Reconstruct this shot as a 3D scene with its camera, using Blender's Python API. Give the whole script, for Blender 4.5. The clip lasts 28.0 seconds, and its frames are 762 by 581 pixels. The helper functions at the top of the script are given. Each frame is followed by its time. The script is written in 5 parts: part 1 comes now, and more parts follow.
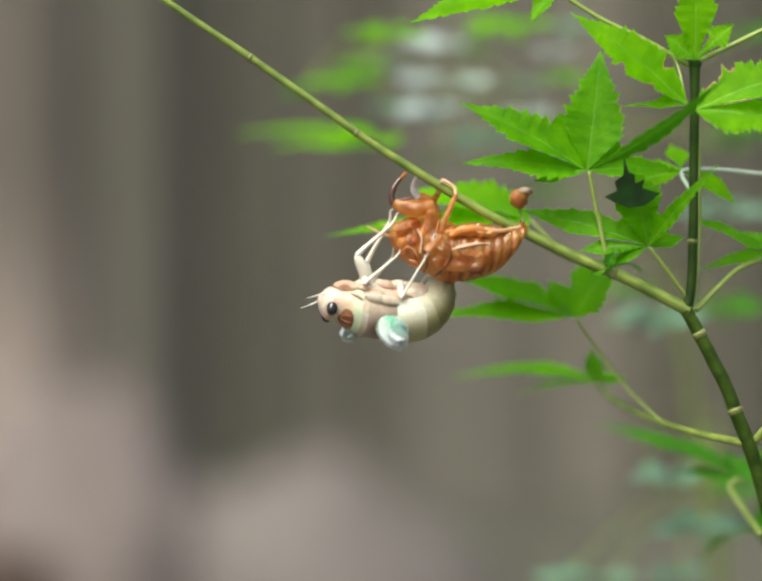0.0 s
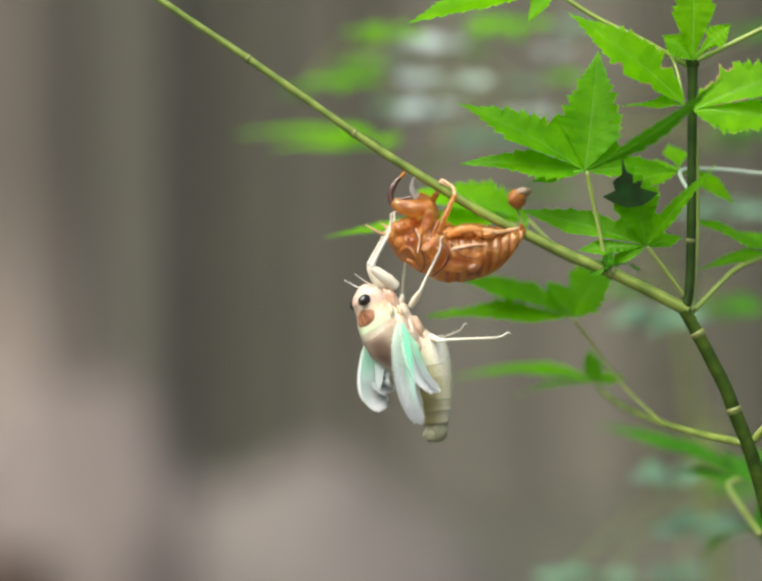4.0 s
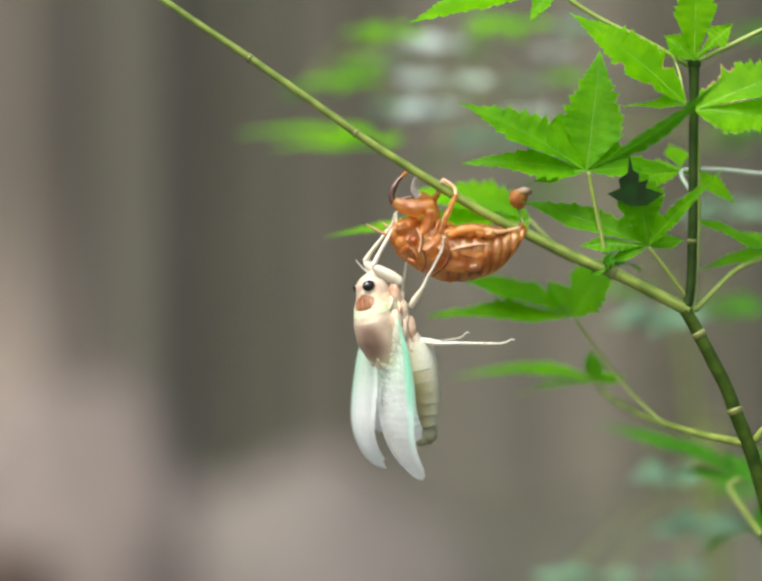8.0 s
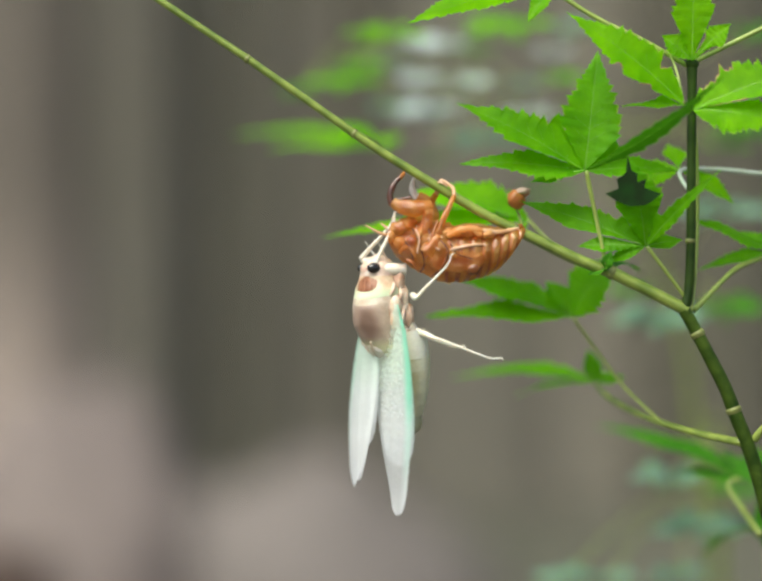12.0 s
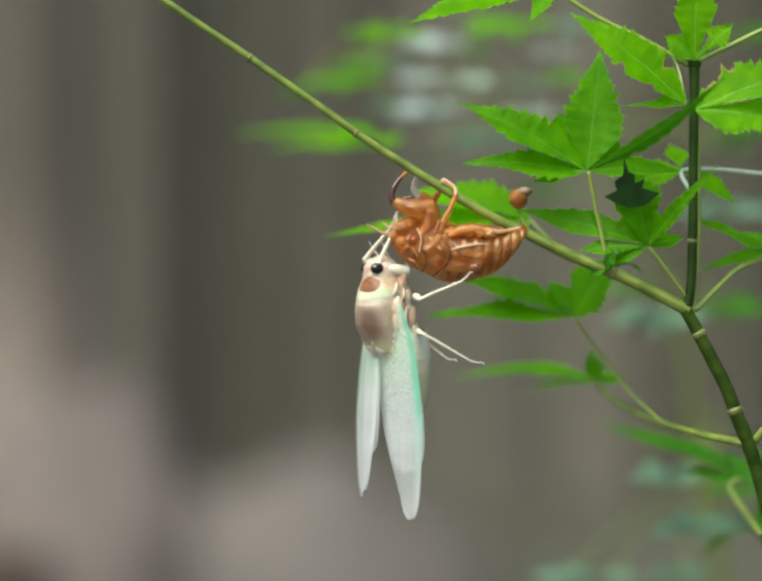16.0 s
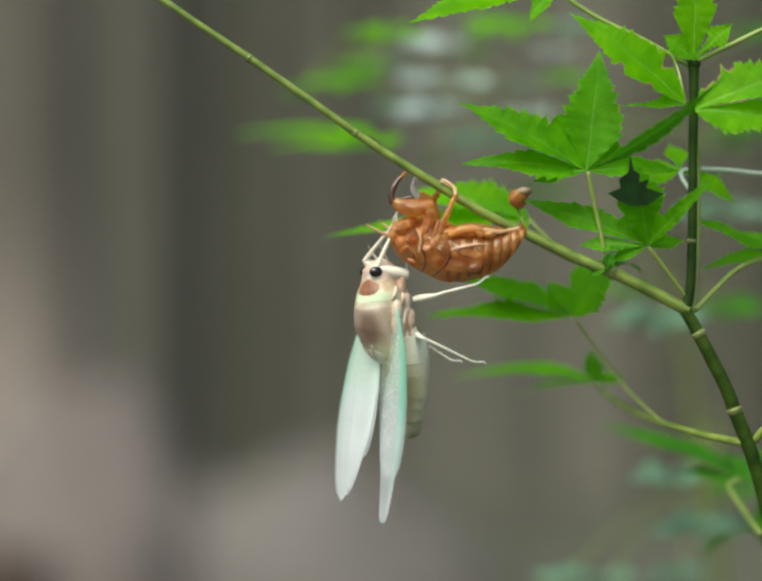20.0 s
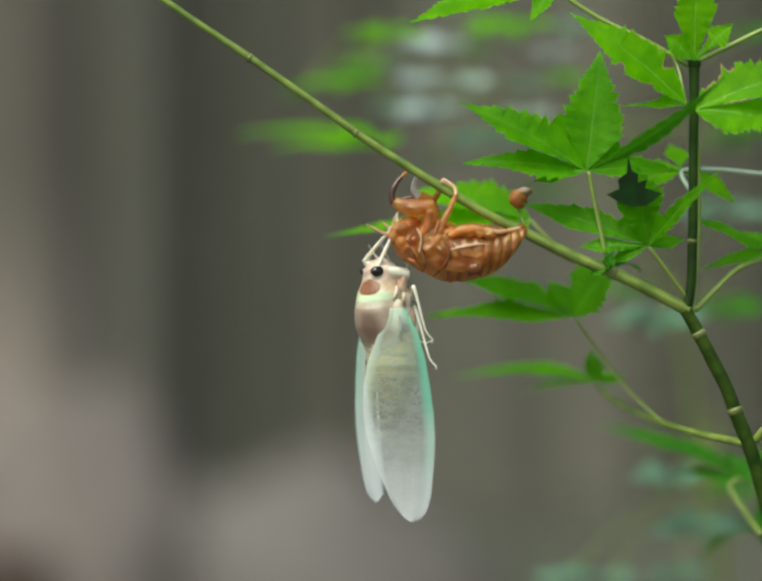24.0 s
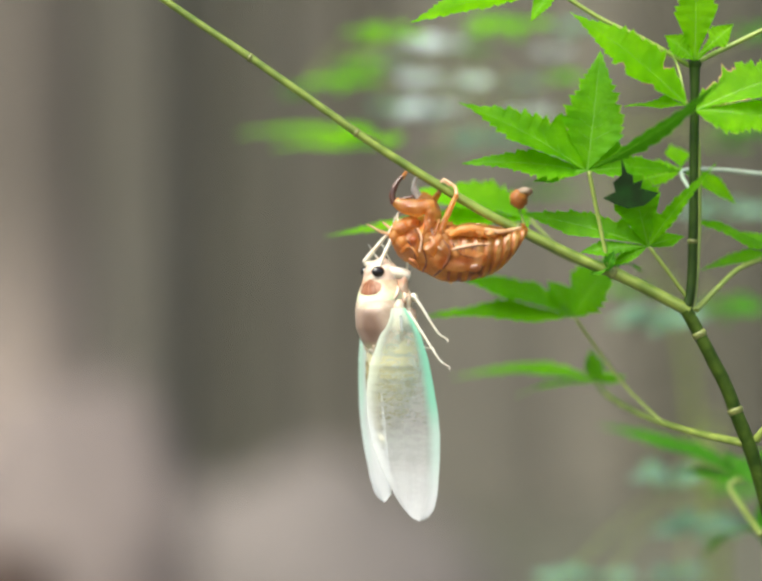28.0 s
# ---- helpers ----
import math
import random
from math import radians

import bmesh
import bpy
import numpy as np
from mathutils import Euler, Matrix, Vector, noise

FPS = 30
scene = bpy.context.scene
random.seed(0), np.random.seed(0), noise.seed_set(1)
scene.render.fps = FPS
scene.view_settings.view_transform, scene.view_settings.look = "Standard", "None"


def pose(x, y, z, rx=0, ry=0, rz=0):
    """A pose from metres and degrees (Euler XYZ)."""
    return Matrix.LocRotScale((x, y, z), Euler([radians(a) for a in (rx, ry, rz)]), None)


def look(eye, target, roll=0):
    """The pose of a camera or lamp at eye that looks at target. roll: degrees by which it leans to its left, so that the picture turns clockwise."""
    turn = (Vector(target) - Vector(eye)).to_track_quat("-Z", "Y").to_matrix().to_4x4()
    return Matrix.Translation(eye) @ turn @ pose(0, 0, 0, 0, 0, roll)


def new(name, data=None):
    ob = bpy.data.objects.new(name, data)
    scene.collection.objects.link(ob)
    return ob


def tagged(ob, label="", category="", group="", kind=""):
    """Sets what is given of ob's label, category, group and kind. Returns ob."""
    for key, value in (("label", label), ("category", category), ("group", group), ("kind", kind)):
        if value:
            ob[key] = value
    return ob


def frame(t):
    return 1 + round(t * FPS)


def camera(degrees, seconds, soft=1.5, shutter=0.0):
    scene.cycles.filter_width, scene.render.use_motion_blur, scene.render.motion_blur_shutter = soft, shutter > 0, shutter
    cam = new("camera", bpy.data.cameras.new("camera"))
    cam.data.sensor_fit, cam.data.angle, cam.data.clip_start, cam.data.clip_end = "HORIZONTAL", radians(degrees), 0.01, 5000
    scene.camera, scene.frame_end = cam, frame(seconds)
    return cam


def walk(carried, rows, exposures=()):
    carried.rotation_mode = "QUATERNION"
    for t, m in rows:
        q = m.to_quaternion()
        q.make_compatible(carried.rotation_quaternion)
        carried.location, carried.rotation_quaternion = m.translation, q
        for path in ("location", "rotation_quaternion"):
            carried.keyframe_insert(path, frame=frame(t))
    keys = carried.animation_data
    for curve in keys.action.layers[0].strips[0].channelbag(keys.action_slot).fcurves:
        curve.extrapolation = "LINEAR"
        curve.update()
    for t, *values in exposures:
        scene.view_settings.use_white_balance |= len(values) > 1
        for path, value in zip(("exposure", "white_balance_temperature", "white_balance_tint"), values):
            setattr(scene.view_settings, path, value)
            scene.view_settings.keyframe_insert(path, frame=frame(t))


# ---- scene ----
# A teneral cicada leaves its old shell under a maple twig; long lens on a fixed stand.
EYE = 1.2          # height of the lens over the ground
REACH = 0.496      # lens to the twig
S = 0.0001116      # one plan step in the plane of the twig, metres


def V(u, w, d=0.0):
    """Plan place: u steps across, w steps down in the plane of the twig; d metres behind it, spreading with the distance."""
    k = (REACH + d) / REACH * S
    return Vector(((u - 784) * k, d, EYE + (598 - w) * k))


cam = camera(20.0, 28.0, soft=2.8)
cam.data.dof.use_dof = True
cam.data.dof.focus_distance = REACH - 0.002
cam.data.dof.aperture_fstop = 4.5
STAND = look((0, -REACH, EYE), (0, 0, EYE))
walk(cam, [(0, STAND), (28, STAND)],
     [(0, 1.07, 6700, 3), (1, 0.98, 6700, 2), (2, 1.0, 6700, 2), (3, 1.05, 6700, 3), (6, 1.19, 6700, 3), (8, 1.18, 6700, 3), (11, 1.10, 6700, 3), (12, 1.05, 6650, 2), (15, 0.95, 6600, 0), (17, 0.72, 6550, -3), (18, 0.83, 6550, -3), (19, 0.84, 6520, -3), (20, 0.72, 6500, -4), (21, 0.82, 6500, -5),
      (24, 0.60, 6450, -7), (25, 0.55, 6450, -7), (26, 0.60, 6500, -5), (27, 0.90, 6600, -1), (28, 1.35, 6700, 3)])


# ---- light ----
world = bpy.data.worlds.new("world")
scene.world = world
world.use_nodes = True
wn = world.node_tree
sky = wn.nodes.new("ShaderNodeTexSky")
sky.sky_type, sky.sun_disc = "NISHITA", False
sky.sun_elevation, sky.sun_rotation = radians(54), radians(212)
sky.air_density, sky.dust_density = 1.0, 4.0
wn.links.new(sky.outputs["Color"], wn.nodes["Background"].inputs["Color"])
wn.nodes["Background"].inputs["Strength"].default_value = 0.1
sun_data = bpy.data.lights.new("sun", "SUN")
sun_data.energy, sun_data.angle, sun_data.color = 3.5, radians(45), (1.0, 0.96, 0.9)
sun = new("sun", sun_data)
sun.matrix_world = look((-1.6, -2.6, 4.2), (0, 0, 0))


# ---- materials ----
def mat(name, colour, rough=0.5, spot=None, scale=400.0, amount=0.5, bump=0.0, grain=2000.0, glow_through=0.0, thin=0.0,
        sss=0.0, through_colour=None, stretch=(1, 1, 1), spec=0.5, coat=0.0, fleck=0.25, dent=0.0):
    """A surface with colour varied at two scales, a bump, and, where light passes, translucency or clearness."""
    m = bpy.data.materials.new(name)
    m.use_nodes = True
    t, n = m.node_tree, m.node_tree.nodes
    p = n["Principled BSDF"]
    co = n.new("ShaderNodeTexCoord")
    mp = n.new("ShaderNodeMapping")
    mp.inputs["Scale"].default_value = stretch
    t.links.new(co.outputs["Object"], mp.inputs["Vector"])
    big, fine = n.new("ShaderNodeTexNoise"), n.new("ShaderNodeTexNoise")
    big.inputs["Scale"].default_value, fine.inputs["Scale"].default_value = scale, grain
    big.inputs["Detail"].default_value = 4
    for x in (big, fine):
        t.links.new(mp.outputs["Vector"], x.inputs["Vector"])
    ramp = n.new("ShaderNodeValToRGB")
    ramp.color_ramp.elements[0].position, ramp.color_ramp.elements[1].position = 0.35, 0.68
    other = spot or tuple(c * 0.7 for c in colour)
    ramp.color_ramp.elements[0].color = (*[a + (b - a) * amount for a, b in zip(colour, other)], 1)
    ramp.color_ramp.elements[1].color = (*colour, 1)
    t.links.new(big.outputs["Fac"], ramp.inputs["Fac"])
    mix = n.new("ShaderNodeMix")
    mix.data_type, mix.blend_type = "RGBA", "MULTIPLY"
    mix.inputs["Factor"].default_value = fleck
    t.links.new(ramp.outputs["Color"], mix.inputs["A"])
    t.links.new(fine.outputs["Color"], mix.inputs["B"])
    bw = n.new("ShaderNodeRGBToBW")
    t.links.new(fine.outputs["Color"], bw.inputs["Color"])
    t.links.new(bw.outputs["Val"], mix.inputs["B"])
    colour_out = mix.outputs["Result"]
    t.links.new(colour_out, p.inputs["Base Color"])
    p.inputs["Roughness"].default_value = rough
    p.inputs["Specular IOR Level"].default_value = spec
    p.inputs["Coat Weight"].default_value = coat
    if sss:
        p.inputs["Subsurface Weight"].default_value = sss
        p.inputs["Subsurface Radius"].default_value = (1.0, 0.7, 0.45)
        p.inputs["Subsurface Scale"].default_value = 0.0015
    if bump:
        b = n.new("ShaderNodeBump")
        b.inputs["Strength"].default_value, b.inputs["Distance"].default_value = bump, 0.3 / grain
        t.links.new(fine.outputs["Fac"], b.inputs["Height"])
        t.links.new(b.outputs["Normal"], p.inputs["Normal"])
        if dent:
            d = n.new("ShaderNodeBump")
            d.inputs["Strength"].default_value, d.inputs["Distance"].default_value = dent, 0.5 / scale
            t.links.new(big.outputs["Fac"], d.inputs["Height"]), t.links.new(d.outputs["Normal"], b.inputs["Normal"])
    if bump and coat:
        t.links.new(b.outputs["Normal"], p.inputs["Coat Normal"])
        p.inputs["Coat Roughness"].default_value = 0.12
    out, last = n["Material Output"], p.outputs["BSDF"]
    if glow_through:
        tr = n.new("ShaderNodeBsdfTranslucent")
        if through_colour:
            tr.inputs["Color"].default_value = (*through_colour, 1)
        else:
            t.links.new(colour_out, tr.inputs["Color"])
        ms = n.new("ShaderNodeMixShader")
        ms.inputs["Fac"].default_value = glow_through
        t.links.new(last, ms.inputs[1]), t.links.new(tr.outputs["BSDF"], ms.inputs[2])
        last = ms.outputs["Shader"]
    if thin:
        tp = n.new("ShaderNodeBsdfTransparent")
        ms = n.new("ShaderNodeMixShader")
        ms.inputs["Fac"].default_value = thin
        t.links.new(last, ms.inputs[1]), t.links.new(tp.outputs["BSDF"], ms.inputs[2])
        last = ms.outputs["Shader"]
    t.links.new(last, out.inputs["Surface"])
    return m


LEAF = mat("maple_leaf_green", (0.23, 0.59, 0.003), 0.5, (0.115, 0.38, 0.002), 220, 1.0, 0.8, 1100, 0.55, through_colour=(0.36, 0.96, 0.005), spec=0.1, fleck=0.6)
LEAF_MID = mat("maple_leaf_mid_green", (0.15, 0.46, 0.003), 0.5, (0.075, 0.29, 0.002), 220, 1.0, 0.8, 1100, 0.48, through_colour=(0.24, 0.72, 0.004), spec=0.12, fleck=0.7)
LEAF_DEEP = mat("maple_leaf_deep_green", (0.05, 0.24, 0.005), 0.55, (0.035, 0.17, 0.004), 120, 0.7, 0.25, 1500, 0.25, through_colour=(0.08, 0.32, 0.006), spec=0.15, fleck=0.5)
LEAF_TEAL = mat("leaf_dull_teal", (0.17, 0.3, 0.23), 0.4, (0.11, 0.22, 0.15), 90, 0.8, 0.1, 900, 0.25)
LEAF_PALE = mat("leaf_pale_bluish", (0.64, 0.72, 0.78), 0.3, (0.44, 0.54, 0.54), 90, 0.8, 0.1, 900, 0.25)
LEAF_DARK = mat("leaf_blackish_green", (0.012, 0.05, 0.008), 0.7, (0.01, 0.02, 0.006), 300, 0.8, 0.3, 1800, spec=0.1)
VEIN = mat("leaf_vein_pale", (0.24, 0.52, 0.05), 0.45, None, 300, 0.3, 0.0, 1500, 0.4)
MARGIN = mat("leaf_margin_yellow_green", (0.28, 0.52, 0.03), 0.55, (0.11, 0.34, 0.01), 300, 0.8, 0.2, 1200, 0.45, spec=0.1)
EATEN = mat("leaf_margin_brown", (0.3, 0.17, 0.05), 0.6, None, 400, 0.5)
BARK_GREEN = mat("twig_bark_green", (0.235, 0.3, 0.055), 0.32, (0.095, 0.15, 0.018), 260, 0.9, 0.3, 2200, coat=0.3)
BARK_DARK = mat("stem_bark_dark_green", (0.014, 0.034, 0.003), 0.5, (0.05, 0.085, 0.01), 260, 0.9, 0.4, 1800, spec=0.12)
BARK_BLACK = mat("shoot_bark_blackish_green", (0.012, 0.03, 0.003), 0.45, (0.03, 0.06, 0.006), 260, 0.8, 0.4, 1800, spec=0.2)
PETIOLE = mat("petiole_yellow_green", (0.27, 0.34, 0.075), 0.42, (0.18, 0.26, 0.045), 300, 0.6, 0.1, 2000, sss=0.1)
PALE_STALK = mat("petiole_whitish", (0.48, 0.56, 0.5), 0.4, (0.34, 0.42, 0.32), 300, 0.6, 0.1, 2000, sss=0.1)
NODE = mat("node_ring_tan", (0.2, 0.23, 0.06), 0.5, (0.1, 0.11, 0.03), 500, 0.8, 0.4, 2500)
SHELL = mat("shell_amber", (0.94, 0.54, 0.17), 0.2, (0.36, 0.085, 0.01), 330, 1.0, 1.0, 900, 0.5, 0.24, through_colour=(1.0, 0.46, 0.07), coat=1.0, fleck=0.6, dent=0.9)
SHELL_LIGHT = mat("shell_honey", (0.92, 0.66, 0.34), 0.34, (0.76, 0.34, 0.08), 300, 1.0, 0.5, 1000, 0.5, 0.1, through_colour=(0.98, 0.56, 0.16), coat=0.2, fleck=0.4)
SHELL_DARK = mat("shell_band_brown", (0.5, 0.17, 0.03), 0.3, (0.28, 0.07, 0.012), 300, 0.8, 0.3, 1500, 0.25, coat=0.3)
SHELL_SEAM = mat("shell_seam_dark", (0.13, 0.04, 0.01), 0.3, (0.24, 0.07, 0.015), 400, 0.8, 0.3, 1500, coat=0.3)
SHELL_PALE = mat("shell_ridge_pale", (0.86, 0.6, 0.4), 0.3, (0.76, 0.4, 0.18), 300, 0.8, 0.2, 1500, 0.3, coat=0.4)
BUD = mat("bud_rust", (0.8, 0.32, 0.09), 0.4, (0.55, 0.15, 0.035), 400, 0.9, 0.5, 1500, 0.3, coat=0.3)
BUD_SCALE = mat("bud_scale_pink", (0.78, 0.58, 0.52), 0.5, (0.6, 0.35, 0.28), 500, 0.9, 0.3, 1500, 0.3)
CLAW = mat("claw_black_brown", (0.05, 0.018, 0.012), 0.3, (0.14, 0.03, 0.01), 300, 0.8, 0.2, 1500, coat=0.3)
MEMBRANE = mat("membrane_white", (0.85, 0.82, 0.8), 0.4, (0.6, 0.55, 0.55), 400, 0.7, 0.2, 2000, 0.3)
CREAM = mat("soft_skin_cream", (0.77, 0.7, 0.57), 0.35, (0.64, 0.48, 0.35), 330, 1.0, 0.4, 1400, sss=0.35, fleck=0.5)
FACE = mat("soft_skin_face", (0.74, 0.67, 0.57), 0.38, (0.68, 0.47, 0.37), 300, 1.0, 0.4, 1600, sss=0.35, fleck=0.4)
BLUSH = mat("soft_skin_blush", (0.74, 0.5, 0.4), 0.4, (0.76, 0.64, 0.52), 350, 1.0, 0.2, 1600, sss=0.35, fleck=0.4)
FURROW = mat("back_furrow_rust", (0.38, 0.17, 0.09), 0.45, (0.3, 0.12, 0.06), 600, 0.9, 0.2, 1500, sss=0.15)
PINK = mat("soft_skin_pink", (0.76, 0.62, 0.49), 0.35, (0.58, 0.32, 0.21), 420, 1.0, 0.6, 1300, sss=0.35, fleck=0.5)
OLIVE = mat("soft_skin_olive", (0.75, 0.73, 0.56), 0.4, (0.66, 0.62, 0.43), 160, 0.9, 0.2, 1500, sss=0.3, fleck=0.5)
OLIVE_SOFT = mat("soft_skin_olive_cream", (0.78, 0.76, 0.62), 0.4, (0.7, 0.67, 0.5), 160, 0.9, 0.2, 1500, sss=0.3, fleck=0.5)
OLIVE_PALE = mat("soft_skin_pale", (0.8, 0.79, 0.7), 0.4, (0.72, 0.7, 0.58), 160, 0.9, 0.2, 1500, sss=0.3, fleck=0.4)
MEMBRANE_SOFT = mat("tail_skin_whitish", (0.46, 0.44, 0.3), 0.5, (0.34, 0.32, 0.19), 250, 0.9, 0.2, 1500, sss=0.3, fleck=0.4)
MAUVE = mat("back_plate_mauve", (0.64, 0.54, 0.42), 0.32, (0.52, 0.4, 0.3), 330, 0.9, 0.2, 1500, sss=0.25, fleck=0.5)
RUST = mat("back_patch_rust", (0.23, 0.075, 0.03), 0.45, (0.36, 0.15, 0.07), 600, 0.9, 0.3, 1500, sss=0.15, fleck=0.5)
NECK = mat("soft_skin_neck", (0.7, 0.6, 0.42), 0.4, (0.66, 0.42, 0.28), 420, 1.0, 0.2, 1600, sss=0.3, fleck=0.5)
BLACK_EYE = mat("eye_black", (0.012, 0.009, 0.01), 0.12, None, 500, 0.5, 0.0, 1500, coat=0.3)
LEG_WHITE = mat("leg_milky", (0.84, 0.81, 0.72), 0.35, (0.74, 0.65, 0.52), 300, 0.8, 0.2, 1800, sss=0.3)


def wing_skin(name, clear, green, rim):
    """Milky membrane: clearness and the mint pigment of the front edge follow the wing's span and chord."""
    m = mat(name, (0.95, 0.955, 0.985), 0.3, (0.89, 0.9, 0.945), 600, 0.9, 0.25, 1800, 0.46, 0.5, through_colour=(0.95, 0.96, 0.98), stretch=(1, 1, 0.12), fleck=0.15)
    t, n = m.node_tree, m.node_tree.nodes
    span, chord = n.new("ShaderNodeAttribute"), n.new("ShaderNodeAttribute")
    span.attribute_name, chord.attribute_name = "span", "chord"

    def ramp(source, stops):
        r = n.new("ShaderNodeValToRGB")
        r.color_ramp.interpolation = "EASE"
        while len(r.color_ramp.elements) < len(stops):
            r.color_ramp.elements.new(0.5)
        for e, (p, c) in zip(r.color_ramp.elements, stops):
            e.position, e.color = p, (*c, 1) if isinstance(c, tuple) else (c, c, c, 1)
        t.links.new(source.outputs["Fac"], r.inputs["Fac"])
        return r.outputs["Color"]

    def times(a, b):
        q = n.new("ShaderNodeMath")
        q.operation = "MULTIPLY"
        t.links.new(a, q.inputs[0]), t.links.new(b, q.inputs[1])
        return q.outputs["Value"]

    def tint(a, colour, fac):
        q = n.new("ShaderNodeMix")
        q.data_type = "RGBA"
        q.inputs["B"].default_value = (*colour, 1)
        t.links.new(a, q.inputs["A"]), t.links.new(fac, q.inputs["Factor"])
        return q.outputs["Result"]
    edge = times(ramp(chord, [(0.76, 0.0), (0.92, green)]), ramp(span, [(0.0, 1.0), (0.42, 0.95), (0.62, 0.35), (0.95, 0.0)]))
    root = ramp(span, [(0.0, 0.95), (0.3, 0.65), (0.55, 0.15), (1.0, 0.0)])
    p = n["Principled BSDF"]
    base = p.inputs["Base Color"].links[0].from_socket
    colour = tint(tint(base, (0.79, 0.95, 0.83), root), (0.28, 0.76, 0.56), edge)
    t.links.new(colour, p.inputs["Base Color"])
    for node in n:
        if node.type == "BSDF_TRANSLUCENT":
            t.links.new(colour, node.inputs["Color"])
    clearness = times(ramp(span, clear), ramp(chord, [(0.0, 1 - rim), (0.2, 1.0), (0.8, 1.0), (0.95, 1 - rim * 1.3)]))
    where = n.new("ShaderNodeCombineXYZ")
    for source, axis, metres in ((chord, "X", 0.0156), (span, "Z", 0.0487)):
        q = n.new("ShaderNodeMath")
        q.operation = "MULTIPLY"
        q.inputs[1].default_value = metres
        t.links.new(source.outputs["Fac"], q.inputs[0]), t.links.new(q.outputs["Value"], where.inputs[axis])
    for node in n:
        if node.type == "MAPPING":
            t.links.new(where.outputs["Vector"], node.inputs["Vector"])
    speck = n.new("ShaderNodeTexNoise")
    speck.inputs["Scale"].default_value, speck.inputs["Detail"].default_value = 1500, 3
    t.links.new(where.outputs["Vector"], speck.inputs["Vector"])
    clearness = times(clearness, ramp(speck, [(0.3, 0.93), (0.7, 1.0)]))
    # fine cross wrinkles and a net of veins
    squash = n.new("ShaderNodeVectorMath")
    squash.operation = "MULTIPLY"
    squash.inputs[1].default_value = (0.35, 1, 1)
    t.links.new(where.outputs["Vector"], squash.inputs[0])
    wrinkle = n.new("ShaderNodeTexNoise")
    wrinkle.inputs["Scale"].default_value, wrinkle.inputs["Detail"].default_value, wrinkle.inputs["Distortion"].default_value = 900, 2, 0.6
    t.links.new(squash.outputs["Vector"], wrinkle.inputs["Vector"])
    clearness = times(clearness, ramp(wrinkle, [(0.36, 0.9), (0.62, 1.0)]))
    last = n["Material Output"].inputs["Surface"].links[0].from_node
    t.links.new(clearness, last.inputs["Fac"])
    return m


WING = wing_skin("forewing_milky", [(0.0, 0.3), (0.12, 0.8), (0.5, 0.77), (0.68, 0.58), (0.82, 0.36), (1.0, 0.18)], 1.0, 0.55)
# same membrane made less clear: stands in for the light on the far wing
WING_FAR = wing_skin("forewing_far_milky", [(0.0, 0.15), (0.3, 0.3), (0.55, 0.2), (0.75, 0.04), (1.0, 0.0)], 0.45, 0.3)
HINDWING = wing_skin("hindwing_milky", [(0.0, 0.15), (0.7, 0.12), (1.0, 0.3)], 0.5, 0.0)
BLOTCH = mat("back_band_olive_brown", (0.2, 0.17, 0.075), 0.5, (0.34, 0.3, 0.16), 500, 0.9, 0.2, 1500, sss=0.1)
SOIL = mat("forest_bank_soil", (0.082, 0.082, 0.06), 0.9, (0.062, 0.062, 0.045), 1.6, 0.9, 0.6, 14)
LITTER = mat("leaf_litter", (0.36, 0.3, 0.26), 0.8, (0.26, 0.21, 0.18), 3.0, 0.9, 0.4, 30)
TRUNK = mat("cedar_bark_grey_brown", (0.194, 0.179, 0.146), 0.9, (0.15, 0.139, 0.113), 7, 0.9, 0.8, 40, stretch=(3, 3, 0.4))
TRUNK_DARK = mat("cedar_bark_dark", (0.094, 0.089, 0.067), 0.9, (0.07, 0.066, 0.049), 7, 0.9, 0.8, 40, stretch=(3, 3, 0.4))
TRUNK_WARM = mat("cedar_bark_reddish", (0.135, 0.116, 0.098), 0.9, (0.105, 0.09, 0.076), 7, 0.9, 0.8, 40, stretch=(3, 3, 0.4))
STUMP = mat("rotten_wood_dark_red", (0.07, 0.03, 0.025), 0.9, (0.04, 0.03, 0.02), 12, 0.9, 0.6, 60)
ROCK = mat("pale_rock", (0.143, 0.124, 0.118), 0.85, (0.114, 0.1, 0.095), 5, 0.9, 0.6, 30)
ROCK_PINK = mat("pinkish_rock", (0.178, 0.146, 0.137), 0.85, (0.14, 0.115, 0.108), 5, 0.9, 0.6, 30)
CANOPY = mat("canopy_leaf", (0.06, 0.12, 0.03), 0.6, (0.04, 0.08, 0.02), 3, 0.8, 0.2, 40, 0.3)


def marking(m, colour, axis, low, high):
    """Pigment that fades in along one axis of the part, from low to high plan steps."""
    t, n = m.node_tree, m.node_tree.nodes
    co, sep, mr, mix = n.new("ShaderNodeTexCoord"), n.new("ShaderNodeSeparateXYZ"), n.new("ShaderNodeMapRange"), n.new("ShaderNodeMix")
    mr.interpolation_type = "SMOOTHSTEP"
    mr.inputs["From Min"].default_value, mr.inputs["From Max"].default_value = low * S, high * S
    mix.data_type = "RGBA"
    mix.inputs["B"].default_value = (*colour, 1)
    p = n["Principled BSDF"]
    old = p.inputs["Base Color"].links[0].from_socket
    t.links.new(co.outputs["Object"], sep.inputs["Vector"])
    t.links.new(sep.outputs[axis], mr.inputs["Value"])
    t.links.new(mr.outputs["Result"], mix.inputs["Factor"])
    t.links.new(old, mix.inputs["A"])
    t.links.new(mix.outputs["Result"], p.inputs["Base Color"])


